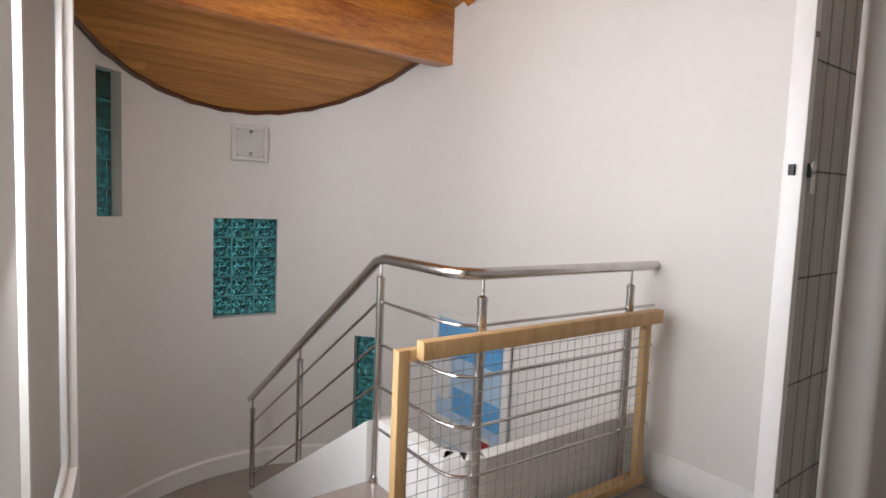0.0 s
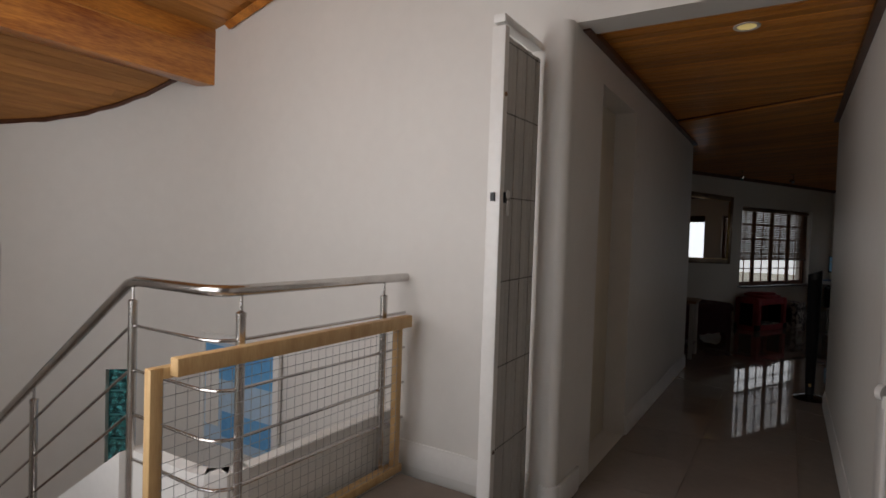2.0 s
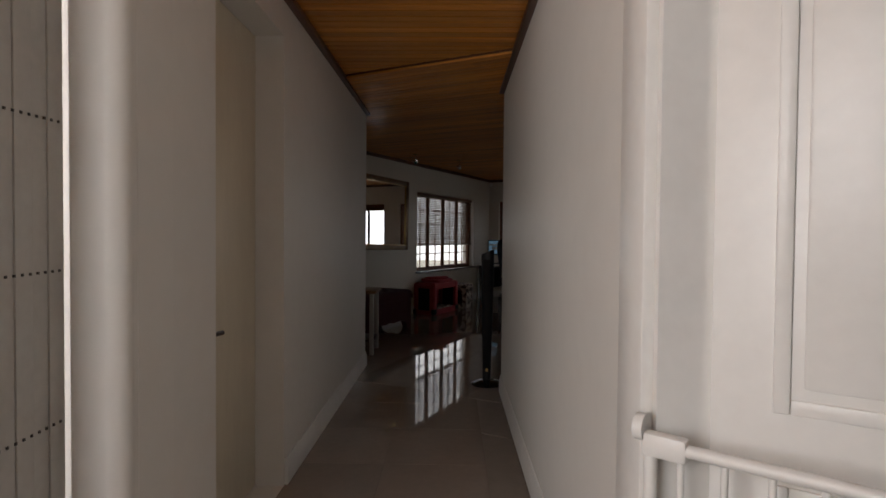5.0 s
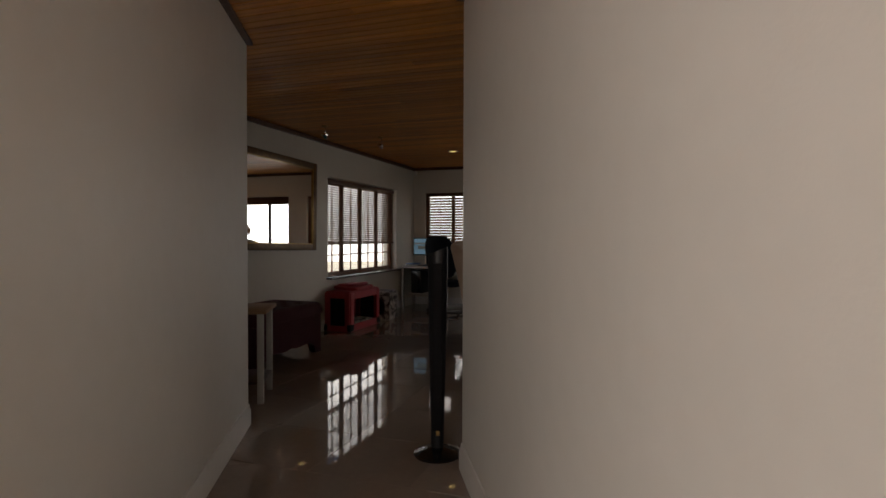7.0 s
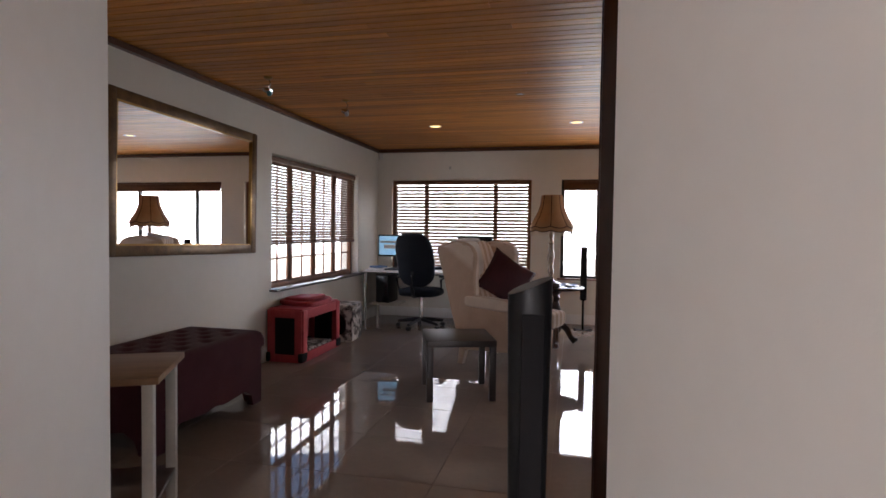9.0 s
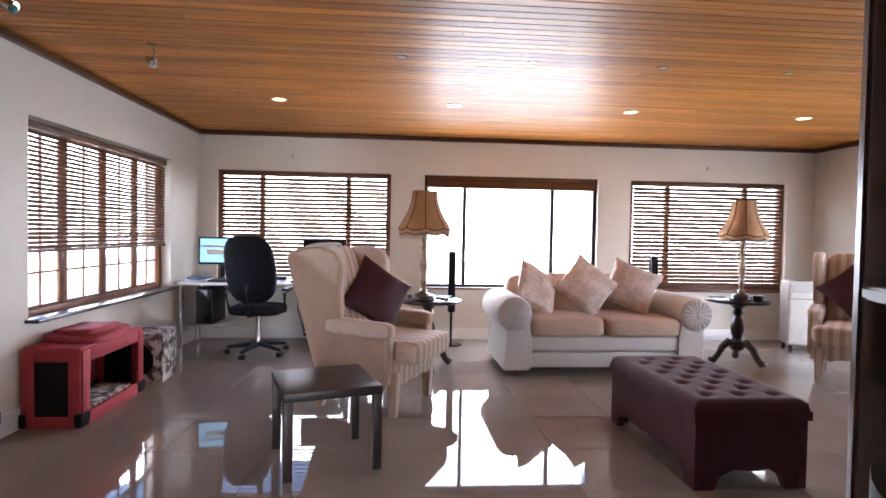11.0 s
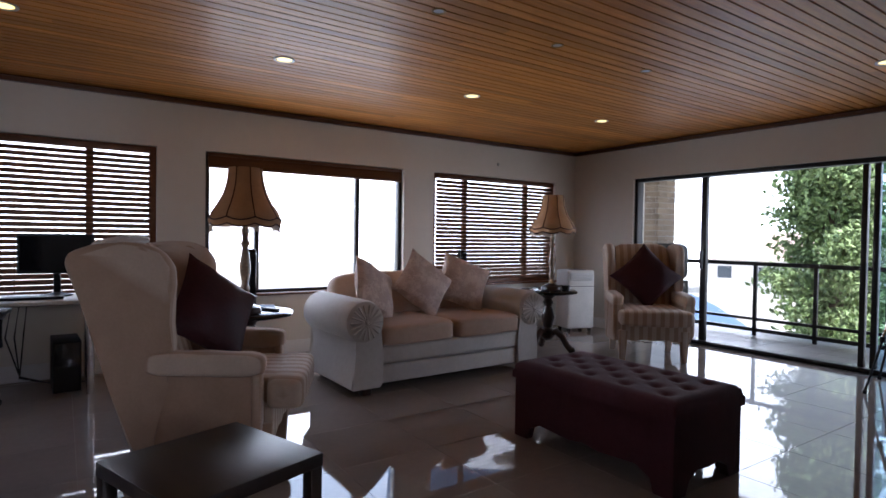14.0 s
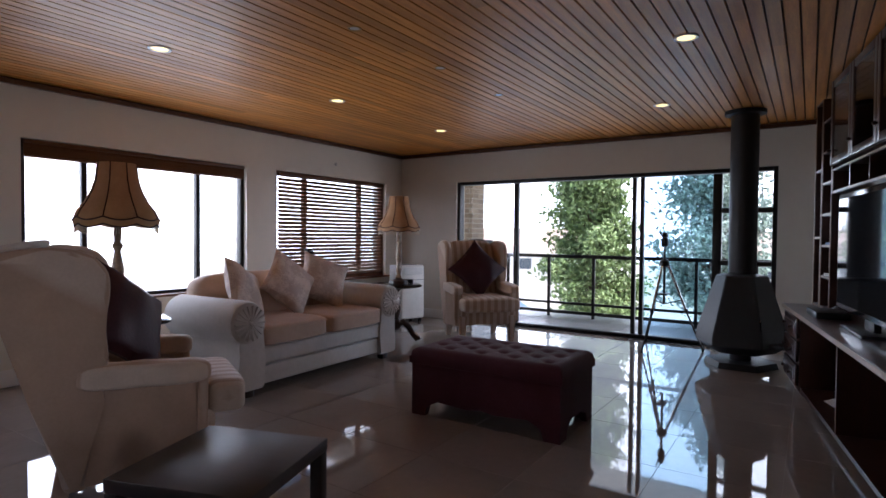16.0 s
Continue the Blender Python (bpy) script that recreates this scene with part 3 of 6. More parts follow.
def bars(a, b, z0, z1, w, d):
    bm = bmesh.new()
    for x in (a + w / 2, b - w / 2):
        box(bm, (w, d, z1 - z0), (x, 0, (z0 + z1) / 2), bevel=0.004)
    for z in (z0 + w / 2, z1 - w / 2):
        box(bm, (b - a - 2 * w, d - 0.004, w), ((a + b) / 2, 0, z), bevel=0.004)
    return bm


def blind(x0, x1, z0, z1, m, label, pitch=0.050, tilt=56, width=0.050, head=0.05):
    t = thing("venetian_blind", m, label, "blind", "wooden blinds")
    w = x1 - x0
    part("head_rail", bbox((w, 0.05, head), ((x0 + x1) / 2, 0, z1 - head / 2), bevel=0.006), M["slat"], t)
    part("bottom_rail", bbox((w, 0.035, 0.025), ((x0 + x1) / 2, 0, z0 + 0.012), bevel=0.006), M["slat"], t)
    n = int((z1 - z0 - head - 0.03) / pitch)
    first = None
    for i in range(n):
        mm = loc((x0 + x1) / 2, 0, z0 + 0.04 + i * pitch, tilt)
        if first is None:
            first = part("slat", bbox((w, width, 0.004), (0, 0, 0)), M["slat"], t, "", mm)
        else:
            again("slat", first, t, mm)
    for f in (0.12, 0.5, 0.88):
        part("ladder_cord", made(tube, [(x0 + f * w, -0.017, z0), (x0 + f * w, -0.017, z1)], 0.0025, 5), M["slat"], t)
    return t


INB = Matrix.Translation((0, 0.09, 0))
window("window_1", 0.23, 2.38, 0.65, 2.1, INB, (0.25, 0.75), M["frame"], "brown timber window behind a lowered slatted blind")
window("window_2", 2.81, 5.08, 0.65, 2.1, INB, (0.23, 0.74), M["alu"], "dark framed window open to the bright sky", 0.05)
window("window_3", 5.515, 7.675, 0.65, 2.1, INB, (0.25, 0.75), M["frame"], "brown timber window behind a lowered slatted blind")
INA = loc(-0.12, 0, 0, 0, 0, 90)
window("window_4", -3.17, -0.82, 0.7, 2.1, INA, (0.25, 0.5, 0.75), M["frame"], "brown cottage-pane window with four casements", 0.05, 0.04, True)
blind(0.28, 2.33, 0.70, 2.08, Matrix.Translation((0, 0.025, 0)), "brown slatted wooden blind lowered over the window", tilt=51)
blind(5.565, 7.625, 0.70, 2.08, Matrix.Translation((0, 0.025, 0)), "brown slatted wooden blind lowered over the window", tilt=58)
blind(2.84, 5.05, 1.94, 2.09, Matrix.Translation((0, 0.025, 0)), "dark slatted blind drawn up into a bundle", 0.012, 62, 0.05, 0.03)
blind(-3.12, -0.87, 1.16, 2.08, loc(-0.05, 0, 0, 0, 0, 90), "light brown slatted blind half lowered over the cottage window", 0.032, 52, 0.032)


def sill(x0, x1, z, m, mat, label):
    bm = bmesh.new()
    box(bm, (x1 - x0 + 0.08, 0.14, 0.025), ((x0 + x1) / 2, -0.02, z + 0.002), bevel=0.006)
    ob = structure("window_sill", bm, mat, label, "sill")
    ob.matrix_basis = m


sill(-3.17, -0.82, 0.70, loc(0.0, 0, 0, 0, 0, 90), M["dark"], "dark stained timber window sill")
for x0, x1 in ((0.23, 2.38), (2.81, 5.08), (5.515, 7.675)):
    sill(x0, x1, 0.652, Matrix.Translation((0, 0.03, 0)), M["frame"], "brown timber window sill")


def sliding_door():
    t = tagged(new("door_sliding"), "dark aluminium sliding glass doors to the balcony", "door", kind="structure")
    t.matrix_basis = loc(WX + 0.1, 0, 0, 0, 0, -90)
    def at(y):
        return -y
    part("door_frame", bars(at(-1.05), at(-5.28), 0.0, 2.11, 0.05, 0.12), M["alu"], t)
    for y, w in ((-2.02, 0.07), (-3.69, 0.05), (-3.79, 0.05), (-4.66, 0.1)):
        part("stile", bbox((w, 0.06, 2.02), (at(y), 0.02, 1.055), bevel=0.004), M["alu"], t)
    for z in (1.62, 1.0):
        part("transom", bbox((0.57, 0.06, 0.06), (at(-4.97), 0.02, z), bevel=0.004), M["alu"], t)
    for y0, y1, mat in ((-1.10, -1.985, "pane"), (-3.82, -4.61, "tint"), (-4.71, -5.23, "pane")):
        p = part("pane", bbox((y0 - y1, 0.006, 2.0), (at((y0 + y1) / 2), 0.02, 1.055)), M[mat], t)
        p.visible_shadow = False
    part("door_handle", bbox((0.03, 0.05, 0.22), (at(-2.02), -0.04, 1.05), bevel=0.008), M["black"], t)


sliding_door()


# ---------------------------------------------------------------- living room furniture
def striped(name, base):
    """Soft upright stripes woven across local x."""
    nt = base.node_tree
    n, l = nt.nodes, nt.links
    p = n["Principled BSDF"]
    src = p.inputs["Base Color"].links[0].from_socket
    co, wave = n.new("ShaderNodeTexCoord"), n.new("ShaderNodeTexWave")
    wave.inputs["Scale"].default_value = 3.6
    l.new(co.outputs["Object"], wave.inputs["Vector"])
    mix = n.new("ShaderNodeMix")
    mix.data_type, mix.blend_type = "RGBA", "MULTIPLY"
    mix.inputs[7].default_value = (0.72, 0.62, 0.55, 1)
    ramp = n.new("ShaderNodeValToRGB")
    ramp.color_ramp.elements[0].position, ramp.color_ramp.elements[1].position = 0.45, 0.6
    l.new(wave.outputs[0], ramp.inputs[0])
    l.new(ramp.outputs[0], mix.inputs[0]), l.new(src, mix.inputs[6])
    l.new(mix.outputs[2], p.inputs["Base Color"])


striped("stripe", M["stripe"])


def sofa():
    t = thing("sofa", loc(4.50, -1.46, 0, 0, 0, 1), "pale velvet two-seat sofa with rolled arms", "sofa")
    part("base", bbox((1.60, 0.80, 0.30), (0, 0.02, 0.225), bevel=0.03), M["sofa"], t)
    part("front_rail", bbox((1.52, 0.07, 0.15), (0, -0.42, 0.315), bevel=0.03, seg=3), M["sofa"], t)
    part("lower_rail", bbox((1.52, 0.05, 0.15), (0, -0.415, 0.155), bevel=0.02, seg=3), M["sofa"], t)
    for s in (-1, 1):
        # scroll arm: wide foot, drawn in at the waist, flaring into the roll
        bm = bmesh.new()
        outline = [(-0.13, 0.06), (0.15, 0.06), (0.13, 0.20), (0.10, 0.34), (0.12, 0.46), (0.15, 0.56), (-0.12, 0.56), (-0.13, 0.30)]
        outline = [(s * x, z) for x, z in outline]
        prism(bm, outline if s > 0 else outline[::-1], 0.92, loc(s * 0.86, -0.47, 0))
        bmesh.ops.bevel(bm, geom=bm.edges[:], offset=0.018, segments=2, affect="EDGES")
        arm = part("arm", bm, M["sofa"], t)
        bm = bmesh.new()
        prof = [(0.0, -0.012), (0.06, -0.014), (0.125, 0.0), (0.162, 0.02), (0.172, 0.055), (0.172, 0.88), (0.14, 0.93), (0.0, 0.93)]
        lathe(bm, prof, seg=36)
        bmesh.ops.transform(bm, matrix=loc(s * 0.90, -0.49, 0.60, -90), verts=bm.verts)
        part("arm_roll", bm, M["sofa"], arm)
        bm = bmesh.new()
        cushion(bm, (0.034, 0.022, 0.034), (s * 0.90, -0.506, 0.60), soft=0.9, n=6)
        for i in range(18):
            a = 2 * math.pi * i / 18
            tube(bm, [(s * 0.90 + 0.014 * math.cos(a), -0.5055, 0.60 + 0.014 * math.sin(a)), (s * 0.90 + 0.14 * math.cos(a), -0.494, 0.60 + 0.14 * math.sin(a))], [0.003, 0.011], 5)
        part("pleat_rosette", bm, M["sofa"], arm, "gathered pleats round a button")
    part("backrest", made(cushion, (1.66, 0.28, 0.60), (0, 0.36, 0.64), (-8, 0, 0), 0.35, 18), M["peach"], t)
    for s in (-1, 1):
        c = part("seat_cushion", made(cushion, (0.78, 0.78, 0.18), (s * 0.385, -0.10, 0.47), (0, 0, 0), 0.26, 20), M["peach"], t)
        for z in (0.41, 0.525):
            part("piping", made(tube, [(s * 0.385 - 0.35, -0.470, z), (s * 0.385, -0.488, z - 0.004), (s * 0.385 + 0.35, -0.470, z)], 0.006, 6), M["peach"], c)
    for x in (-0.86, 0.86):
        for y in (-0.40, 0.38):
            part("foot", bbox((0.08, 0.08, 0.075), (x, y, 0.0375), bevel=0.012), M["dark"], t)


sofa()


def scatter_cushion(at, rot, mat, label, side=0.44, thick=0.17, seed=0.0):
    bm = bmesh.new()
    pillow(bm, side, thick, seed=seed)
    ob = new("scatter_cushion", mesh_of("scatter_cushion", bm, M[mat]))
    ob.matrix_basis = loc(*at) @ Matrix.Rotation(radians(rot[2]), 4, "Z") @ Matrix.Rotation(radians(rot[0]), 4, "X") @ Matrix.Rotation(radians(rot[1]), 4, "Y")
    tagged(ob, label, "cushion", "scatter cushions")


scatter_cushion((3.93, -1.47, 0.80), (-24, 30, 30), "brocade", "cream floral brocade cushion leaning on the sofa arm", 0.50, seed=1)
scatter_cushion((4.47, -1.43, 0.83), (-24, 42, 4), "brocade", "cream floral brocade cushion propped on its corner", 0.53, seed=2)
scatter_cushion((4.97, -1.38, 0.82), (-26, 24, -12), "brocade", "cream floral brocade cushion slumped on the sofa", 0.53, seed=3)


def wing_chair(m, label):
    """Faces local -y."""
    t = thing("wingback_armchair", m, label, "armchair", "wingback armchairs")
    part("seat_frame", bbox((0.66, 0.60, 0.20), (0, 0.03, 0.33), bevel=0.025, seg=3), M["stripe"], t)
    part("apron", made(prism, [(-0.33, 0.42), (-0.33, 0.25), (-0.22, 0.22), (-0.1, 0.24), (0, 0.225), (0.1, 0.24), (0.22, 0.22), (0.33, 0.25), (0.33, 0.42)], 0.035, loc(0, -0.30, 0)), M["stripe"], t)
    bm = bmesh.new()
    cushion(bm, (0.60, 0.66, 0.17), (0, -0.04, 0.48), (0, 0, 0), 0.30, 18)
    seat = part("seat_cushion", bm, M["stripe"], t)
    part("front_bolster", made(cushion, (0.74, 0.20, 0.175), (0, -0.36, 0.475), (0, 0, 0), 0.42, 18), M["stripe"], seat)
    part("backrest", made(cushion, (0.66, 0.19, 0.86), (0, 0.41, 0.81), (-17, 0, 0), 0.36, 20), M["stripe"], t)
    for s in (-1, 1):
        across = Matrix(((0, 1, 0, s * 0.355 - 0.045), (1, 0, 0, 0), (0, 0, 1, 0), (0, 0, 0, 1)))
        # wing: leans back and out, with a hollow front edge running down into the arm
        bm = bmesh.new()
        front = [(0.24, 0.15), (0.20, 0.55), (0.16, 0.66), (0.155, 0.74), (0.165, 0.84), (0.16, 0.94), (0.145, 1.03), (0.15, 1.12), (0.20, 1.19)]
        crest = [(0.28, 1.225), (0.38, 1.235), (0.52, 1.22), (0.62, 1.185), (0.64, 1.13), (0.53, 0.85), (0.41, 0.55), (0.33, 0.15)]
        prism(bm, front + crest, 0.09, across)
        for v in bm.verts:
            v.co.x += s * 0.05 * max(0.0, v.co.z - 0.7) * (1 if v.co.y < 0.35 else 0.4)
        bmesh.ops.bevel(bm, geom=bm.edges[:], offset=0.03, segments=3, affect="EDGES", profile=0.5)
        part("wing", bm, M["stripe"], t)
        bm = bmesh.new()
        prism(bm, [(-0.225, 0.20), (0.31, 0.16), (0.36, 0.655), (-0.235, 0.655)], 0.08, Matrix.Translation((0.005, 0, 0)) @ across)
        bmesh.ops.bevel(bm, geom=bm.edges[:], offset=0.022, segments=3, affect="EDGES", profile=0.5)
        arm = part("arm", bm, M["stripe"], t)
        part("arm_roll", made(cushion, (0.135, 0.56, 0.115), (s * 0.362, 0.005, 0.645), (2, 0, 0), 0.42, 18), M["stripe"], arm)
        part("arm_front", made(cushion, (0.105, 0.05, 0.42), (s * 0.36, -0.235, 0.46), (0, 0, 0), 0.4, 12), M["stripe"], arm)
        part("piping", made(tube, [(s * 0.402, p[0] + 0.012, p[1]) for p in front[3:]], 0.006, 6), M["stripe"], t)
    for x in (-0.31, 0.31):
        for y, lean in ((-0.26, 0), (0.30, 10)):
            bm = bmesh.new()
            box(bm, (0.055, 0.055, 0.33), (0, 0, 0.165), bevel=0.006, taper=(1.65, 1.65))
            for v in bm.verts:
                v.co.y -= 0.22 * (v.co.z - 0.33) * (lean > 0)
            part("leg", bm, M["stripe"], t, "tapered fabric-covered leg", Matrix.Translation((x, y, 0)))
    return t


chair = wing_chair(loc(2.385, -2.69, 0, 0, 0, 64), "cream striped wingback armchair with a draped throw")
chair_far = copy_thing(chair, loc(6.93, -2.14, 0, 0, 0, -42))
tagged(chair_far, "cream striped wingback armchair beside the sliding doors")
CH, CF = loc(2.385, -2.69, 0, 0, 0, 64), loc(6.93, -2.14, 0, 0, 0, -42)


def chair_cushion(m, at, rot, label, side, seed):
    ob = new("scatter_cushion", mesh_of("scatter_cushion", made(pillow, side, 0.16, seed=seed), M["plum"]))
    ob.matrix_basis = m @ loc(*at) @ Matrix.Rotation(radians(rot[2]), 4, "Z") @ Matrix.Rotation(radians(rot[0]), 4, "X") @ Matrix.Rotation(radians(rot[1]), 4, "Y")
    tagged(ob, label, "cushion", "scatter cushions")


chair_cushion(CH, (0.03, 0.07, 0.85), (-22, 36, -34), "dark plum satin cushion leaning in the armchair", 0.50, 4)
chair_cushion(CF, (0.0, 0.13, 0.87), (-20, 45, 0), "dark plum satin cushion propped on its corner", 0.56, 5)
bm = bmesh.new()
cushion(bm, (0.34, 0.22, 0.04), (-0.10, 0.50, 1.225), (-14, 3, 0), 0.6, 12)
cushion(bm, (0.30, 0.05, 0.36), (-0.12, 0.375, 1.06), (-15, 4, 0), 0.6, 12)
bmesh.ops.transform(bm, matrix=CH, verts=bm.verts)
tagged(new("throw", mesh_of("throw", bm, M["sofa"])), "pale folded throw draped over the chair back", "throw")


def ottoman(m, label):
    """Tufted storage bench, long in local y."""
    t = thing("ottoman", m, label, "ottoman", "tufted ottomans")
    w, l = 0.64, 1.13
    bm = bmesh.new()
    for s in (-1, 1):
        # long sides with a scalloped lower edge between block feet
        half = l / 2
        prism(bm, [(-half, 0.37), (-half, 0.0), (-half + 0.11, 0.0), (-half + 0.13, 0.07), (-half + 0.22, 0.115), (-0.1, 0.10), (0, 0.115), (0.1, 0.10),
                   (half - 0.22, 0.115), (half - 0.13, 0.07), (half - 0.11, 0.0), (half, 0.0), (half, 0.37)], 0.05,
              loc(s * (w / 2 - 0.025) + 0.025, 0, 0, 0, 0, 90))
        half = w / 2 - 0.052
        prism(bm, [(-half, 0.37), (-half, 0.0), (-half + 0.06, 0.0), (-half + 0.09, 0.07), (-0.1, 0.11), (0, 0.10), (0.1, 0.11), (half - 0.09, 0.07), (half - 0.06, 0.0), (half, 0.0), (half, 0.37)],
              0.05, loc(0, s * (l / 2 - 0.025) - 0.025, 0))
    part("body", bm, M["velvet"], t)
    bm = bmesh.new()
    nx, ny = 40, 70
    buttons = [(bx, by) for i, by in enumerate(np.linspace(-0.44, 0.44, 8)) for bx in ((-0.2, 0.0, 0.2) if i % 2 == 0 else (-0.1, 0.1))]
    grid = []
    for i in range(nx + 1):
        row = []
        for k in range(ny + 1):
            x, y = (i / nx - 0.5) * (w + 0.03), (k / ny - 0.5) * (l + 0.03)
            ex, ey = min(i, nx - i) / nx * w, min(k, ny - k) / ny * l
            e = min(ex, ey, 0.06) / 0.06
            z = 0.425 + 0.062 * math.sqrt(max(0, 1 - (1 - e) ** 2))
            for bx, by in buttons:
                q = ((x - bx) ** 2 + (y - by) ** 2) / 0.0012
                z -= 0.026 * math.exp(-q)
            a, b = (x / 0.1 + y / 0.1257), (x / 0.1 - y / 0.1257)
            row.append(bm.verts.new((x, y, z)))
        grid.append(row)
    for i in range(nx):
        for k in range(ny):
            bm.faces.new((grid[i][k], grid[i + 1][k], grid[i + 1][k + 1], grid[i][k + 1]))
    rim = [grid[i][0] for i in range(nx + 1)] + [grid[nx][k] for k in range(1, ny + 1)] + [grid[i][ny] for i in range(nx - 1, -1, -1)] + [grid[0][k] for k in range(ny - 1, 0, -1)]
    low = [bm.verts.new((v.co.x, v.co.y, 0.375)) for v in rim]
    for i in range(len(rim)):
        j = (i + 1) % len(rim)
        bm.faces.new((rim[i], low[i], low[j], rim[j]))
    bm.faces.new(low[::-1])
    lid = part("lid", bm, M["velvet"], t, "deep-buttoned padded lid")
    first = None
    for bx, by in buttons:
        mm = loc(bx, by, 0.464)
        if first is None:
            first = part("button", made(cushion, (0.024, 0.024, 0.012), (0, 0, 0), (0, 0, 0), 0.9, 5), M["velvet"], lid, "", mm)
        else:
            again("button", first, lid, mm)
    return t


bench = ottoman(loc(4.41, -3.745, 0, 0, 0, 1), "maroon velvet ottoman with a deep-buttoned lid")
bench_b = copy_thing(bench, loc(0.345, -5.02, 0) @ Matrix.Diagonal((1, 1, 1.14, 1)))
tagged(bench_b, "dark maroon velvet ottoman standing along the wall")


def side_table():
    t = thing("side_table", loc(2.08, -3.81, 0, 0, 0, 19), "small square black-brown side table", "table")
    part("tabletop", bbox((0.55, 0.55, 0.05), (0, 0, 0.455), bevel=0.004), M["wenge"], t)
    for x in (-1, 1):
        for y in (-1, 1):
            part("leg", bbox((0.05, 0.05, 0.43), (x * 0.248, y * 0.248, 0.215), bevel=0.003), M["wenge"], t)


side_table()


def pedestal_table(m, label):
    t = thing("pedestal_table", m, label, "table", "round pedestal tables")
    bm = bmesh.new()
    lathe(bm, [(0.0, 0.665), (0.29, 0.665), (0.32, 0.675), (0.325, 0.69), (0.31, 0.70), (0.0, 0.70)], seg=48, wave=lambda a, k: (0, 1 + 0.02 * math.cos(8 * a) * (0 < k < 5)))
    part("tabletop", bm, M["gloss"], t, "dark polished scalloped top")
    part("pedestal", made(lathe, [(0.04, 0.14), (0.075, 0.17), (0.075, 0.25), (0.045, 0.28), (0.06, 0.33), (0.075, 0.40), (0.055, 0.48), (0.038, 0.52), (0.058, 0.56), (0.04, 0.60), (0.11, 0.665)]), M["dark"], t)
    for k in range(3):
        a = radians(120 * k + 35)
        pts = [(0.03, 0.20), (0.10, 0.24), (0.17, 0.18), (0.22, 0.09), (0.27, 0.041), (0.31, 0.055)]
        bm = made(tube, [(r * math.cos(a), r * math.sin(a), z) for r, z in pts], [0.045, 0.045, 0.038, 0.033, 0.04, 0.025], 8)
        part("leg", bm, M["dark"], t, "curved scroll leg")
    return t


pt = pedestal_table(loc(2.80, -1.62, 0), "dark round pedestal table with three scroll legs")
copy_thing(pt, loc(6.17, -1.38, 0, 0, 0, 25))


def table_lamp(m, label):
    t = thing("table_lamp", m, label, "lamp", "table lamps")
    part("base", made(lathe, [(0.11, 0.0), (0.12, 0.014), (0.11, 0.045), (0.07, 0.06), (0.045, 0.07), (0.03, 0.08)]), M["dark"], t)
    part("column", made(lathe, [(0.028, 0.07), (0.038, 0.09), (0.022, 0.12), (0.036, 0.18), (0.024, 0.22), (0.036, 0.30), (0.040, 0.34), (0.030, 0.42), (0.020, 0.48), (0.036, 0.51), (0.020, 0.54), (0.026, 0.60), (0.014, 0.66), (0.010, 0.80)]), M["onyx"], t, "turned marbled column")
    bm = bmesh.new()
    prof = [(0.238, 0.655), (0.248, 0.70), (0.225, 0.745), (0.19, 0.80), (0.155, 0.87), (0.13, 0.95), (0.118, 1.06), (0.113, 1.06), (0.125, 0.95), (0.15, 0.87), (0.185, 0.80), (0.22, 0.745), (0.243, 0.70), (0.233, 0.655)]
    lathe(bm, prof, seg=64, wave=lambda a, k: ((-0.022 * abs(math.sin(4 * a)) if k in (0, 1, 12, 13) else 0.0), 1 + 0.03 * abs(math.sin(4 * a)) * (k in (0, 1, 2, 11, 12, 13))))
    shade = part("shade", bm, M["shade"], t, "tan bell shade with a scalloped hem")
    for k in range(8):
        a = math.pi * k / 4
        part("shade_rib", made(tube, [(r * 1.006 * math.cos(a), r * 1.006 * math.sin(a), z) for r, z in prof[1:7]], 0.004, 5), M["plum"], shade)
    for z0, r0 in ((0.702, 0.250), (0.657, 0.240)):
        wavy = [(r0 * (1 + 0.03 * abs(math.sin(4 * a))) * math.cos(a), r0 * (1 + 0.03 * abs(math.sin(4 * a))) * math.sin(a), z0 - 0.022 * abs(math.sin(4 * a))) for a in (2 * math.pi * k / 96 for k in range(97))]
        part("wavy_trim", made(tube, wavy, 0.005, 5), M["plum"], shade, "dark scalloped braid")
    bm = bmesh.new()
    for k in range(110):
        a = 2 * math.pi * k / 110
        z = 0.656 - 0.022 * abs(math.sin(4 * a))
        r = 0.237 * (1 + 0.02 * abs(math.sin(4 * a)))
        tube(bm, [(r * math.cos(a), r * math.sin(a), z + 0.004), (r * 1.01 * math.cos(a), r * 1.01 * math.sin(a), z - 0.045)], 0.0022, 4)
    part("fringe", bm, M["fringe"], shade, "pale bead fringe")
    part("bulb", made(cushion, (0.05, 0.05, 0.08), (0, 0, 0.84), (0, 0, 0), 0.9, 8), M["frost"], t)
    return t


lamp = table_lamp(loc(2.745, -1.71, 0.70), "tan fringed bell-shade lamp on a turned marbled column")
copy_thing(lamp, loc(6.17, -1.43, 0.70, 0, 0, 20))


def small_clutter():
    for x, y, rz, name, size, mat, label in ((2.95, -1.66, 20, "remote_control", (0.05, 0.17, 0.02), "black", "black remote control on the round table"),
                                             (2.93, -1.50, -15, "magazine", (0.20, 0.27, 0.012), "tarp", "blue covered magazine on the round table"),
                                             (2.66, -1.48, 40, "remote_control", (0.05, 0.18, 0.02), "black", "black remote control on the round table"),
                                             (6.33, -1.44, 30, "telephone", (0.09, 0.15, 0.05), "black", "black telephone on the round table")):
        ob = new(name, mesh_of(name, bbox(size, (0, 0, size[2] / 2), bevel=0.005), M[mat]))
        ob.matrix_basis = loc(x, y, 0.701, 0, 0, rz)
        tagged(ob, label, name.replace("_", " "))


small_clutter()


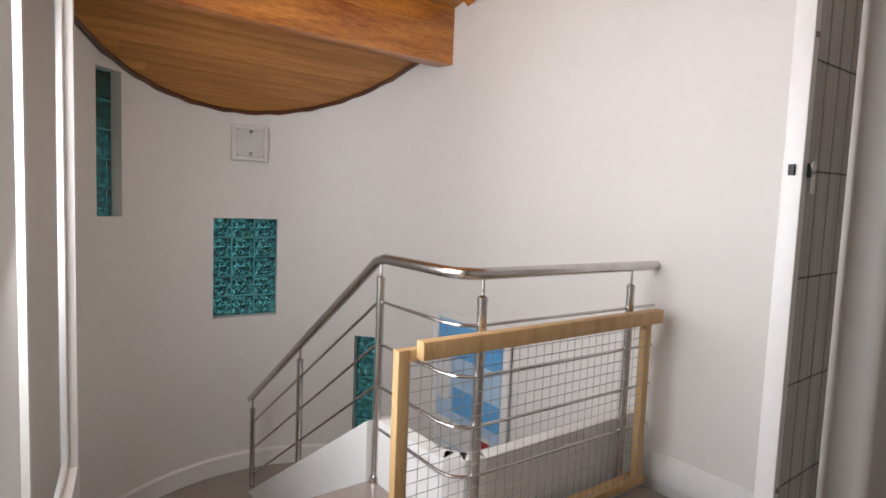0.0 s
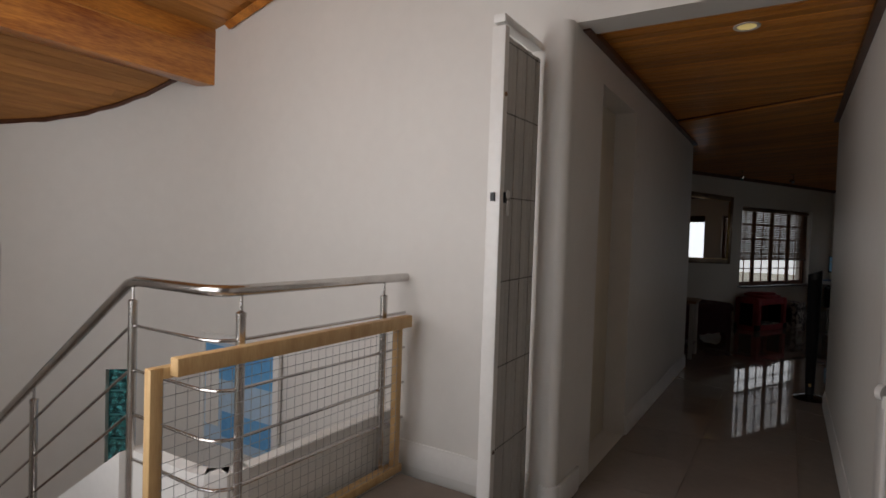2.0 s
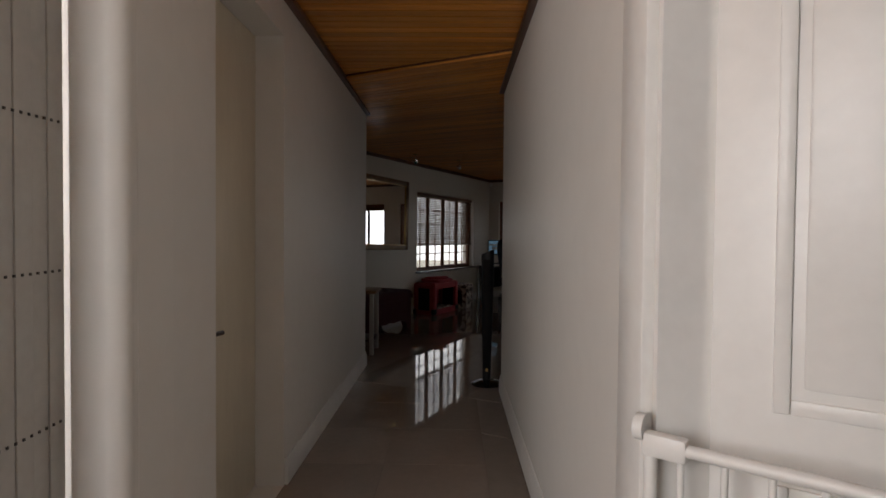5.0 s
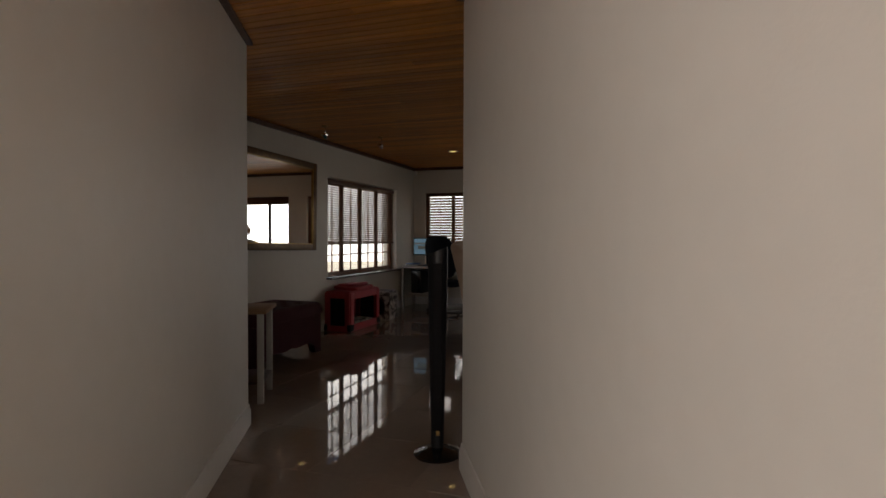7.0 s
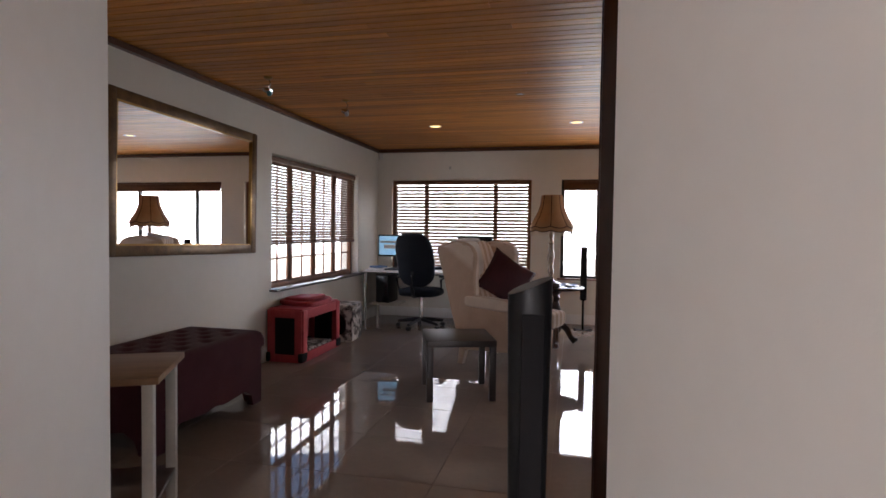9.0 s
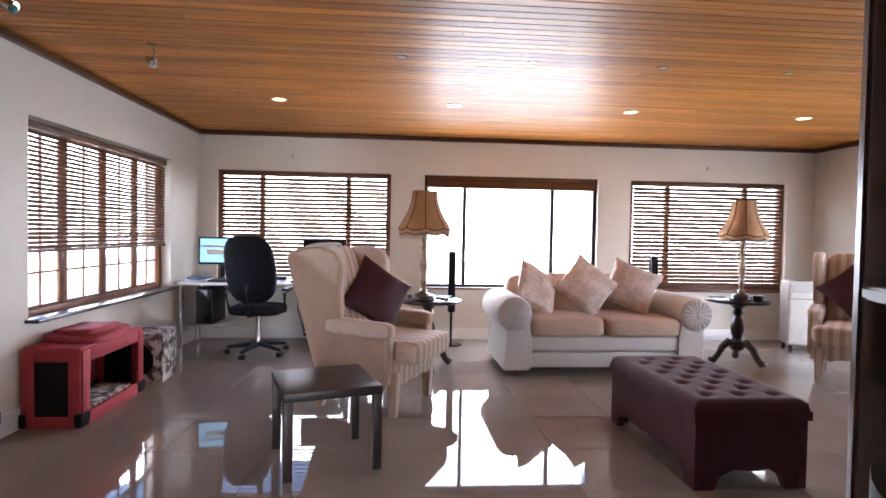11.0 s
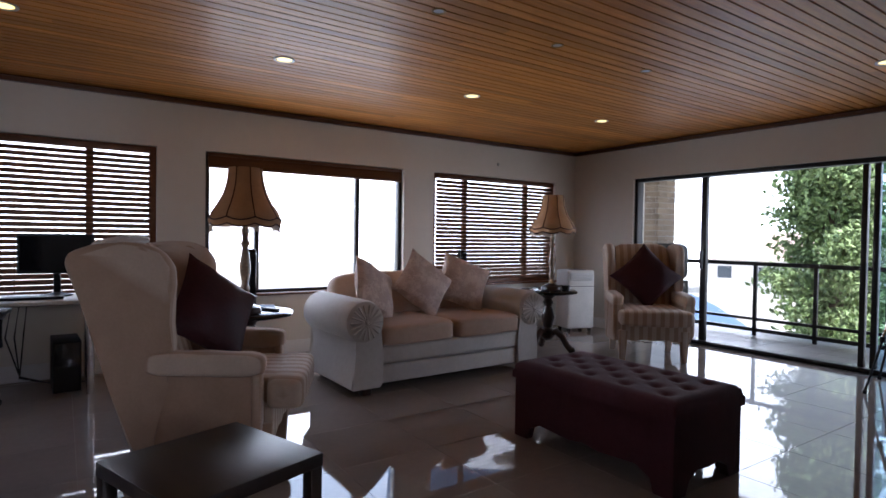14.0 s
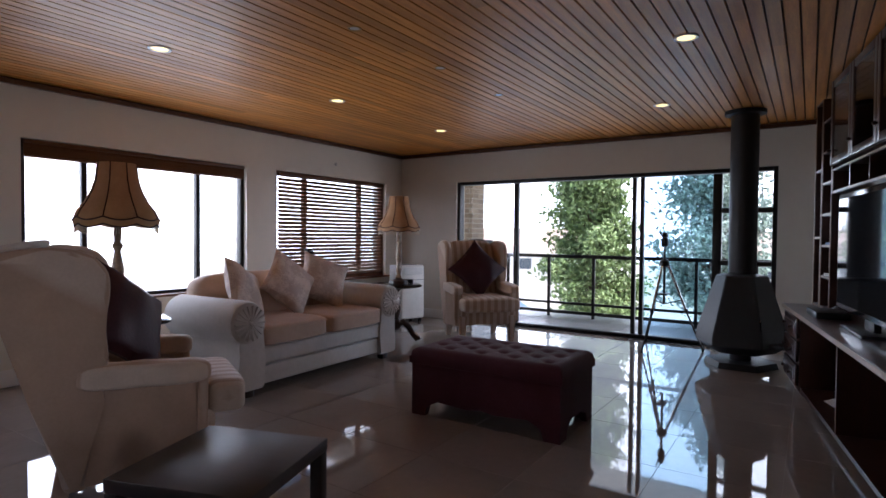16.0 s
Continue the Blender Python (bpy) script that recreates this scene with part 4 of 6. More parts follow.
def slim_speaker(x, y, h):
    t = thing("slim_speaker", loc(x, y, 0), "slim black column loudspeaker on a round stand", "loudspeaker", "slim speakers")
    part("base", made(cyl, 0.13, 0.125, 0.02, (0, 0, 0), seg=32), M["gloss"], t)
    part("pole", made(cyl, 0.015, 0.015, 0.38, (0, 0, 0.02)), M["gloss"], t)
    part("cabinet", bbox((0.09, 0.09, h - 0.4), (0, 0, 0.4 + (h - 0.4) / 2), bevel=0.02, seg=3), M["gloss"], t)
    part("grille", bbox((0.07, 0.008, h - 0.46), (0, -0.048, 0.4 + (h - 0.4) / 2), bevel=0.003), M["net"], t)


slim_speaker(3.14, -0.42, 1.14)
slim_speaker(5.66, -0.42, 1.12)


def tower_speaker():
    t = thing("tower_speaker", loc(2.89, -6.84, 0, 0, 0, 15), "tall black tapering floor loudspeaker on a round foot", "loudspeaker")
    part("base", made(lathe, [(0.135, 0.0), (0.14, 0.012), (0.10, 0.03), (0.03, 0.045)], seg=36), M["gloss"], t)
    bm = bmesh.new()
    lathe(bm, [(0.036, 0.035), (0.038, 0.10), (0.050, 0.60), (0.058, 1.12), (0.058, 1.20)], seg=28)
    for v in bm.verts:
        v.co.y *= 1.15 if v.co.y > 0 else 0.7
        if v.co.z > 1.15:
            v.co.z += 0.4 * v.co.x
    part("cabinet", bm, M["black"], t)
    part("grille", bbox((0.06, 0.012, 0.98), (0, -0.037, 0.64), (0.8, 0, 0), bevel=0.004), M["net"], t)
    part("badge", bbox((0.02, 0.004, 0.035), (0.005, -0.030, 0.14), bevel=0.001), M["brass"], t)
    part("cable", made(tube, [(0.06, 0.08, 0.03), (0.11, 0.10, 0.012), (0.15, 0.03, 0.008), (0.10, -0.08, 0.008)], 0.005, 6), M["paper"], t)


tower_speaker()


def dog_crate():
    t = thing("dog_crate", loc(0.212, -2.83, 0, 0, 0, 0), "red nylon soft dog crate with black mesh windows", "dog crate")
    w, l, h = 0.37, 0.88, 0.52
    def ring(a, b, z0, z1, bar, m):
        bm = bars(a, b, z0, z1, bar, 0.03)
        bmesh.ops.transform(bm, matrix=m, verts=bm.verts)
        return bm
    for y in (-l / 2, l / 2):
        p = part("end_panel", ring(-w / 2, w / 2, 0.0, h, 0.075, loc(0, y, 0)), M["red"], t)
        part("mesh_window", bbox((w - 0.14, 0.006, h - 0.14), (0, y, h / 2)), M["net"], p)
    for x in (-w / 2, w / 2):
        p = part("side_panel", ring(-l / 2, l / 2, 0.0, h, 0.09, loc(x, 0, 0, 0, 0, 90)), M["red"], t)
        if x < 0:
            part("mesh_window", bbox((0.006, l - 0.16, h - 0.16), (x, 0, h / 2)), M["net"], p)
    part("top_panel", bbox((w, l, 0.03), (0, 0, h + 0.004), bevel=0.012), M["red"], t)
    part("floor_pad", made(cushion, (w - 0.06, l - 0.08, 0.09), (0, 0, 0.055), (0, 0, 0), 0.3), M["fur"], t)
    for x in (-w / 2, w / 2):
        for y in (-l / 2, l / 2):
            part("corner_patch", made(cushion, (0.055, 0.13, 0.10), (x * 0.96, y * 0.93, 0.05), (0, 0, 0), 0.35, 8), M["net"], t)
    bm = bmesh.new()
    cushion(bm, (w + 0.03, 0.62, 0.06), (0.0, 0.02, h + 0.045), (0, 3, 4), 0.35, 14)
    cushion(bm, (w - 0.06, 0.40, 0.05), (0.02, -0.05, h + 0.085), (0, -3, -8), 0.4, 12)
    part("folded_mat", bm, M["red"], t, "crumpled red folded mat")


dog_crate()


def cat_house():
    t = thing("cat_house", loc(0.25, -1.98, 0, 0, 0, 4), "cat cube in spotted plush with a round opening", "cat house")
    bm = bmesh.new()
    w, h = 0.40, 0.40
    n = 40
    inner = [(0.135 * math.cos(2 * math.pi * i / n), 0.2 + 0.135 * math.sin(2 * math.pi * i / n)) for i in range(n)]
    outer = []
    for i in range(n):
        c, s = math.cos(2 * math.pi * i / n), math.sin(2 * math.pi * i / n)
        k = 0.2 / max(abs(c), abs(s))
        outer.append((k * c, 0.2 + k * s))
    for y in (-0.2, -0.17):
        vi = [bm.verts.new((x, y, z)) for x, z in inner]
        vo = [bm.verts.new((x, y, z)) for x, z in outer]
        for i in range(n):
            j = (i + 1) % n
            bm.faces.new((vi[i], vo[i], vo[j], vi[j]))
        if y < -0.18:
            keep = vi
        else:
            for i in range(n):
                j = (i + 1) % n
                bm.faces.new((keep[i], vi[i], vi[j], keep[j]))
    part("front_panel", bm, M["fur"], t)
    bm = bmesh.new()
    for at, size in (((-0.185, 0.015, 0.2), (0.03, 0.37, 0.4)), ((0.185, 0.015, 0.2), (0.03, 0.37, 0.4)), ((0, 0.185, 0.2), (0.34, 0.03, 0.4)), ((0, 0.0, 0.013), (0.34, 0.34, 0.026))):
        box(bm, size, at, bevel=0.008)
    part("body", bm, M["fur"], t)
    part("top", made(cushion, (0.42, 0.42, 0.05), (0, 0, 0.415), (0, 0, 0), 0.3), M["fur"], t)
    part("lining", bbox((0.33, 0.30, 0.35), (0, 0.015, 0.21)), M["net"], t)


cat_house()


def desk():
    t = thing("desk", loc(0.94, -0.42, 0), "pale topped computer desk with steel tube legs", "desk")
    part("desktop", bbox((1.86, 0.66, 0.03), (0, 0, 0.735), bevel=0.008), M["desk"], t)
    for x in (-0.88, 0.88):
        for y in (-0.28, 0.28):
            part("leg", made(cyl, 0.028, 0.028, 0.72, (x, y, 0)), M["steel"], t)
    part("lower_shelf", bbox((0.42, 0.5, 0.02), (-0.62, 0, 0.25), bevel=0.004), M["desk"], t)
    part("back_rail", bbox((1.7, 0.03, 0.06), (0, 0.28, 0.68), bevel=0.004), M["steel"], t)


desk()


def monitor(x, y, rz, mat, label):
    t = thing("monitor", loc(x, y, 0.752, 0, 0, rz), label, "monitor")
    part("foot", made(lathe, [(0.11, 0.0), (0.115, 0.008), (0.06, 0.018), (0.02, 0.03)]), M["black"], t)
    part("neck", bbox((0.05, 0.03, 0.18), (0, 0.02, 0.11), bevel=0.006), M["black"], t)
    part("housing", bbox((0.53, 0.045, 0.325), (0, 0, 0.345), bevel=0.012), M["black"], t)
    part("screen", bbox((0.49, 0.004, 0.28), (0, -0.0245, 0.348)), mat, t)
    return t


mon = monitor(0.40, -0.32, 8, M["screen"], "black desktop monitor with a lit blue screen")
for z, w in ((0.40, 0.46), (0.33, 0.34)):
    part("screen_band", bbox((w, 0.003, 0.03 if z > 0.36 else 0.06), (0, -0.0275, z)), M["paper"], mon)
monitor(1.60, -0.30, -8, M["gloss"], "black desktop monitor switched off")


def desk_clutter():
    items = (("keyboard", (0.44, 0.15, 0.02), 0.55, -0.56, 4, "black", "black computer keyboard"), ("paper_stack", (0.21, 0.29, 0.03), 0.18, -0.52, 12, "paper", "loose stack of white papers"),
             ("notebook", (0.16, 0.22, 0.025), 0.24, -0.62, -20, "tarp", "dark blue notebook lying on papers"), ("keyboard", (0.40, 0.14, 0.02), 1.45, -0.55, -3, "black", "black computer keyboard"),
             ("mouse", (0.06, 0.10, 0.03), 0.86, -0.56, 10, "black", "black computer mouse"), ("router", (0.18, 0.12, 0.04), 1.05, -0.22, 0, "black", "flat black network router"))
    for name, size, x, y, rz, mat, label in items:
        ob = new(name, mesh_of(name, bbox(size, (0, 0, size[2] / 2), bevel=0.006), M[mat]))
        ob.matrix_basis = loc(x, y, 0.752 + (0.032 if name == "notebook" else 0), 0, 0, rz)
        tagged(ob, label + " on the desk" if "desk" not in label else label, name.replace("_", " "))
    for x, rz in ((1.66, 3), (0.30, -2)):
        t = thing("computer_tower", loc(x, -0.40, 0.262 if x < 1 else 0.0, 0, 0, rz), "black computer tower under the desk", "computer", "computer towers")
        part("case", bbox((0.19, 0.42, 0.40), (0, 0, 0.21), bevel=0.006), M["black"], t)
        part("front_panel", bbox((0.18, 0.02, 0.38), (0, -0.218, 0.21), bevel=0.006), M["gloss"], t)
        for dx in (-0.07, 0.07):
            part("foot", bbox((0.03, 0.3, 0.012), (dx, 0, 0.006)), M["black"], t)
    bm = bmesh.new()
    for k in range(3):
        tube(bm, [(1.3 + 0.05 * k, -0.15, 0.72), (1.25 + 0.06 * k, -0.12, 0.4), (1.35, -0.18 - 0.03 * k, 0.08), (1.55, -0.22, 0.012), (1.75 + 0.05 * k, -0.3, 0.012)], 0.006, 6)
    tagged(new("cable_tangle", mesh_of("cable_tangle", bm, M["black"])), "tangle of black cables hanging behind the desk", "cable")


desk_clutter()


def office_chair():
    t = thing("office_chair", loc(0.98, -0.94, 0, 0, 0, 172) @ Matrix.Diagonal((1.08, 1.08, 1.05, 1)), "black high-backed office chair on castors", "office chair")
    for k in range(5):
        a = radians(72 * k + 10)
        leg = part("base_arm", made(tube, [(0.03 * math.cos(a), 0.03 * math.sin(a), 0.11), (0.30 * math.cos(a), 0.30 * math.sin(a), 0.075)], [0.028, 0.018], 8), M["black"], t)
        part("castor", made(cyl, 0.027, 0.027, 0.045, (0.30 * math.cos(a) - 0.022 * math.sin(a), 0.30 * math.sin(a) + 0.022 * math.cos(a), 0.027), (90, 0, 72 * k + 10), 16), M["black"], leg)
    part("gas_lift", made(cyl, 0.028, 0.022, 0.33, (0, 0, 0.10)), M["steel"], t)
    part("seat", made(cushion, (0.50, 0.48, 0.11), (0, 0, 0.47), (0, 0, 0), 0.45, 14), M["leather"], t)
    bm = bmesh.new()
    cushion(bm, (0.50, 0.10, 0.70), (0, 0, 0), (0, 0, 0), 0.55, 18)
    for v in bm.verts:
        v.co.x *= 1 - 0.10 * abs(v.co.z / 0.35) ** 2
        v.co.y += 0.10 * (v.co.x / 0.25) ** 2 * -0.4 + 0.04 * math.sin(4 * v.co.z)
    part("backrest", bm, M["leather"], t, "", loc(0, 0.25, 0.89, -8))
    part("back_bracket", made(tube, [(0, 0.05, 0.42), (0, 0.24, 0.43), (0, 0.31, 0.55), (0, 0.29, 0.75)], 0.022, 8), M["black"], t)
    for s in (-1, 1):
        a = part("armrest", made(tube, [(s * 0.20, 0.02, 0.43), (s * 0.29, 0.04, 0.46), (s * 0.30, 0.10, 0.64), (s * 0.29, -0.10, 0.67)], 0.016, 8), M["black"], t)
        part("arm_pad", made(cushion, (0.06, 0.24, 0.035), (s * 0.29, -0.02, 0.685), (0, 0, 0), 0.5, 8), M["black"], a)


office_chair()


def mirror():
    t = thing("wall_mirror", loc(0.015, -4.38, 1.68, 0, 0, 90) @ Matrix.Rotation(radians(1.2), 4, "Y"), "large wall mirror in a dark gilt frame", "mirror")
    w, h = 1.76, 1.13
    part("frame", bars(-w / 2, w / 2, -h / 2, h / 2, 0.075, 0.04), M["gold"], t)
    part("inner_bead", bars(-w / 2 + 0.07, w / 2 - 0.07, -h / 2 + 0.07, h / 2 - 0.07, 0.018, 0.03), M["brass"], t)
    part("mirror_glass", bbox((w - 0.16, 0.006, h - 0.16), (0, 0.003, 0)), M["mirror"], t)
    part("back_board", bbox((w - 0.1, 0.006, h - 0.1), (0, 0.012, 0)), M["dark"], t)


mirror()


def air_conditioner():
    t = thing("portable_air_conditioner", loc(7.57, -0.50, 0, 0, 0, -18), "white portable air conditioner on castors", "air conditioner")
    part("housing", bbox((0.42, 0.34, 0.80), (0, 0, 0.45), bevel=0.03, seg=3), M["ivory"], t)
    part("outlet_grille", bbox((0.34, 0.02, 0.10), (0, -0.168, 0.76), bevel=0.005), M["frost"], t)
    for k in range(4):
        part("louvre", bbox((0.32, 0.012, 0.006), (0, -0.18, 0.725 + 0.022 * k)), M["ivory"], t)
    part("panel_line", bbox((0.40, 0.004, 0.006), (0, -0.171, 0.63)), M["black"], t)
    part("control_panel", bbox((0.2, 0.1, 0.006), (0, -0.06, 0.852)), M["black"], t)
    for x in (-0.16, 0.16):
        for y in (-0.12, 0.12):
            part("castor", made(cyl, 0.025, 0.025, 0.03, (x - 0.015, y, 0.025), (0, 90, 0), 14), M["black"], t)


air_conditioner()


def stove():
    t = thing("wood_stove", loc(7.22, -5.02, 0, 0, 0, 30), "black hexagonal free-standing wood stove with a round flue", "stove")
    part("plinth", made(cyl, 0.34, 0.32, 0.06, (0, 0, 0), (0, 0, 30), 6), M["iron"], t)
    part("stem", made(cyl, 0.10, 0.10, 0.10, (0, 0, 0.06)), M["iron"], t)
    bm = bmesh.new()
    rings = []
    for r, z in ((0.30, 0.15), (0.43, 0.24), (0.42, 0.34), (0.24, 0.92), (0.14, 0.94)):
        rings.append([bm.verts.new((r * math.cos(math.pi * k / 3), r * math.sin(math.pi * k / 3), z)) for k in range(6)])
    for a, b in zip(rings, rings[1:]):
        for k in range(6):
            bm.faces.new((a[k], a[(k + 1) % 6], b[(k + 1) % 6], b[k]))
    bm.faces.new(rings[0][::-1]), bm.faces.new(rings[-1])
    bmesh.ops.bevel(bm, geom=bm.edges[:], offset=0.008, segments=2, affect="EDGES")
    part("firebox", bm, M["iron"], t)
    part("ash_lip", bbox((0.30, 0.16, 0.03), (-0.38, -0.18, 0.27), (0, 0, 30), bevel=0.008), M["iron"], t)
    part("flue", made(cyl, 0.13, 0.13, 1.64, (0, 0, 0.94), seg=32), M["iron"], t)
    part("flue_collar", made(lathe, [(0.135, 2.53), (0.19, 2.54), (0.19, 2.575), (0.135, 2.579)]), M["iron"], t)
    part("door_handle", made(tube, [(-0.40, 0.02, 0.40), (-0.44, 0.02, 0.42), (-0.42, 0.02, 0.52)], 0.01, 6), M["steel"], t)


stove()


def tripod():
    t = thing("camera_tripod", loc(7.66, -4.18, 0), "black and silver photographic tripod", "tripod")
    for k in range(3):
        a = radians(120 * k + 160)
        c, s = math.cos(a), math.sin(a)
        leg = part("leg", made(tube, [(0.04 * c, 0.04 * s, 0.98), (0.24 * c, 0.24 * s, 0.45)], 0.015, 8), M["steel"], t)
        part("lower_leg", made(tube, [(0.24 * c, 0.24 * s, 0.45), (0.42 * c, 0.42 * s, 0.02)], 0.010, 8), M["black"], leg)
        part("leg_clamp", made(cyl, 0.022, 0.022, 0.05, (0.24 * c, 0.24 * s, 0.43), seg=12), M["black"], leg)
        part("rubber_foot", made(cyl, 0.016, 0.013, 0.03, (0.42 * c, 0.42 * s, 0)), M["black"], leg)
        part("brace", made(tube, [(0, 0, 0.52), (0.19 * c, 0.19 * s, 0.58)], 0.006, 6), M["black"], t)
    part("centre_column", made(cyl, 0.014, 0.014, 0.66, (0, 0, 0.52)), M["black"], t)
    part("shoulder", made(lathe, [(0.03, 0.95), (0.06, 0.97), (0.055, 1.02), (0.02, 1.05)]), M["black"], t)
    part("tray", bbox((0.22, 0.10, 0.02), (0, 0, 0.64), bevel=0.005), M["black"], t)
    bm = bmesh.new()
    cushion(bm, (0.09, 0.08, 0.11), (0, 0, 1.24), (0, 0, 0), 0.6, 8)
    cushion(bm, (0.11, 0.06, 0.05), (0.02, 0, 1.32), (0, 20, 0), 0.5, 8)
    part("head", bm, M["black"], t)
    part("pan_handle", made(tube, [(0.03, 0, 1.25), (-0.09, 0.04, 1.36)], 0.009, 8), M["black"], t)


tripod()


# ---------------------------------------------------------------- wall unit
UA = math.degrees(math.atan2(0.63, 3.63))
UNIT = loc(3.27, -6.05, 0, 0, 0, UA)      # local x along its front, -y into the wall... front faces +y


def unit_section(name, x0, w, label):
    return thing(name, UNIT @ Matrix.Translation((x0 + w / 2, 0, 0)), label, "wall unit", "wall unit sections")


def base_section(x0, w, drawers, label):
    t = unit_section("base_cabinet", x0, w, label)
    part("carcass", bbox((w - 0.004, 0.44, 0.62), (0, -0.225, 0.35), bevel=0.004), M["unit"], t)
    part("plinth", bbox((w - 0.03, 0.40, 0.05), (0, -0.23, 0.026)), M["unit"], t)
    h = 0.58 / drawers
    for k in range(drawers):
        d = part("drawer", bbox((w - 0.04, 0.022, h - 0.02), (0, 0.012, 0.07 + h * (k + 0.5)), bevel=0.006), M["unit"], t)
        part("drawer_panel", bbox((w - 0.13, 0.012, h - 0.10), (0, 0.026, 0.07 + h * (k + 0.5)), bevel=0.008), M["unit"], d)
        for s in (-1, 1):
            part("knob", made(lathe, [(0.006, 0), (0.008, 0.012), (0.016, 0.02), (0.012, 0.03)], seg=14), M["dark"], d, "", loc(s * w * 0.25, 0.03, 0.07 + h * (k + 0.5), -90))


base_section(0.12, 0.53, 3, "mahogany drawer cabinet with round knobs under the counter")
base_section(3.02, 0.62, 3, "mahogany drawer cabinet with round knobs under the counter")
t = unit_section("media_bench", 0.66, 2.35, "dark open media bench between the drawer cabinets")
part("back_panel", bbox((2.34, 0.02, 0.6), (0, -0.43, 0.36)), M["unit"], t)
part("low_shelf", bbox((2.34, 0.42, 0.03), (0, -0.22, 0.06)), M["unit"], t)
part("divider", bbox((0.025, 0.42, 0.58), (0.0, -0.22, 0.365)), M["unit"], t)
t = thing("counter", UNIT, "long mahogany counter with a pale worn front edge", "counter")
part("worktop", bbox((3.56, 0.50, 0.035), (1.89, -0.215, 0.683), bevel=0.006), M["unit"], t)
part("edge_strip", bbox((3.56, 0.006, 0.03), (1.89, 0.040, 0.683)), M["unitedge"], t)
for x, w in ((0.9, 0.14),):
    t = thing("white_card", UNIT @ loc(2.55, -0.12, 0.08, 75, 0, 12), "white card leaning on the bench shelf", "card")
    part("sheet", bbox((0.16, 0.004, 0.12), (0, 0, 0.06)), M["paper"], t)


def hutch(x0, w, cols, rows, z0, z1, label, doors=False, m=None, edge="unitedge"):
    t = thing("shelf_hutch", m, label, "wall unit", "wall unit sections") if m else unit_section("shelf_hutch", x0, w, label)
    d, y = 0.26, -0.33
    for x in (-w / 2 + 0.011, w / 2 - 0.011):
        s = part("side_panel", bbox((0.022, d, z1 - z0), (x, y, (z0 + z1) / 2), bevel=0.003), M["unit"], t)
        part("edge_strip", bbox((0.016, 0.004, z1 - z0 - 0.01), (x, y + d / 2 + 0.003, (z0 + z1) / 2)), M[edge], s)
    part("back_panel", bbox((w - 0.046, 0.01, z1 - z0), (0, y - d / 2 + 0.006, (z0 + z1) / 2)), M["unit"], t)
    for k in range(rows + 1):
        z = z0 + 0.012 + (z1 - z0 - 0.024) * k / rows
        s = part("shelf", bbox((w - 0.046, d - 0.014, 0.02), (0, y + 0.005, z)), M["unit"], t)
        part("edge_strip", bbox((w - 0.05, 0.004, 0.012), (0, y + d / 2 + 0.001, z)), M[edge], s)
    for c in range(1, cols):
        part("divider", bbox((0.018, d - 0.02, z1 - z0 - 0.03), (-w / 2 + w * c / cols, y + 0.003, (z0 + z1) / 2)), M["unit"], t)
    if doors:
        for c in range(cols):
            x = -w / 2 + w * (c + 0.5) / cols
            dr = part("door", bars(x - w / cols / 2 + 0.004, x + w / cols / 2 - 0.004, z0 + 0.004, z1 - 0.004, 0.055, 0.02), M["unit"], t, "", Matrix.Translation((0, y + d / 2 + 0.014, 0)))
            pg = part("pane", bbox((w / cols - 0.11, 0.004, z1 - z0 - 0.11), (x, 0, (z0 + z1) / 2)), M["pane"], dr)
            part("knob", made(lathe, [(0.006, 0), (0.014, 0.02), (0.01, 0.028)], seg=12), M["dark"], dr, "", loc(x + w / cols / 2 - 0.03, 0.01, z0 + 0.12, -90))
    return t


hutch(0.14, 0.50, 1, 5, 0.702, 2.55, "tall open mahogany bookcase section of the wall unit")
hutch(0, 0.41, 1, 6, 0.0, 2.55, "open mahogany end bookcase facing the passage", m=loc(2.935, -6.513, 0, 0, 0, 72), edge="unit")
hutch(3.02, 0.36, 1, 6, 0.702, 2.30, "narrow mahogany shelf column with small pigeonholes")
hutch(3.39, 0.27, 1, 3, 0.702, 2.50, "slim mahogany end shelf column")
hutch(0.65, 2.36, 5, 1, 1.66, 1.86, "low row of mahogany pigeonholes over the television")
hutch(0.65, 2.36, 4, 1, 1.88, 2.55, "mahogany wall cabinets with glazed doors", True)
for k, (z, dx) in enumerate(((1.27, 0.0), (1.02, 0.03))):
    ob = new("book", mesh_of("book", bbox((0.2, 0.16, 0.03), (0, 0, 0.015), bevel=0.003), M["paper" if k else "tarp"]))
    ob.matrix_basis = UNIT @ loc(3.19 + dx, -0.30, 0.714 + 0.2623 * (2 if k == 0 else 1), 0, 0, 5)
    tagged(ob, "thin book lying flat in a pigeonhole", "book")
ob = new("spray_bottle", mesh_of("spray_bottle", made(lathe, [(0.035, 0), (0.038, 0.01), (0.038, 0.15), (0.015, 0.18), (0.015, 0.22)], seg=20), M["ivory"]))
ob.matrix_basis = loc(3.16, -6.60, 0.870)
tagged(ob, "pale plastic bottle standing on the bookcase shelf", "bottle")


def television():
    t = thing("television", UNIT @ loc(1.95, -0.20, 0.701, 0, 0, 180), "large black flat television on the counter", "television")
    part("foot", bbox((0.5, 0.2, 0.02), (0, 0, 0.01), bevel=0.006), M["black"], t)
    part("neck", bbox((0.2, 0.04, 0.1), (0, 0.02, 0.06), bevel=0.006), M["black"], t)
    part("housing", bbox((1.42, 0.06, 0.84), (0, 0, 0.51), bevel=0.015), M["gloss"], t)
    part("screen", bbox((1.34, 0.004, 0.755), (0, -0.032, 0.51)), M["tvscreen"], t)


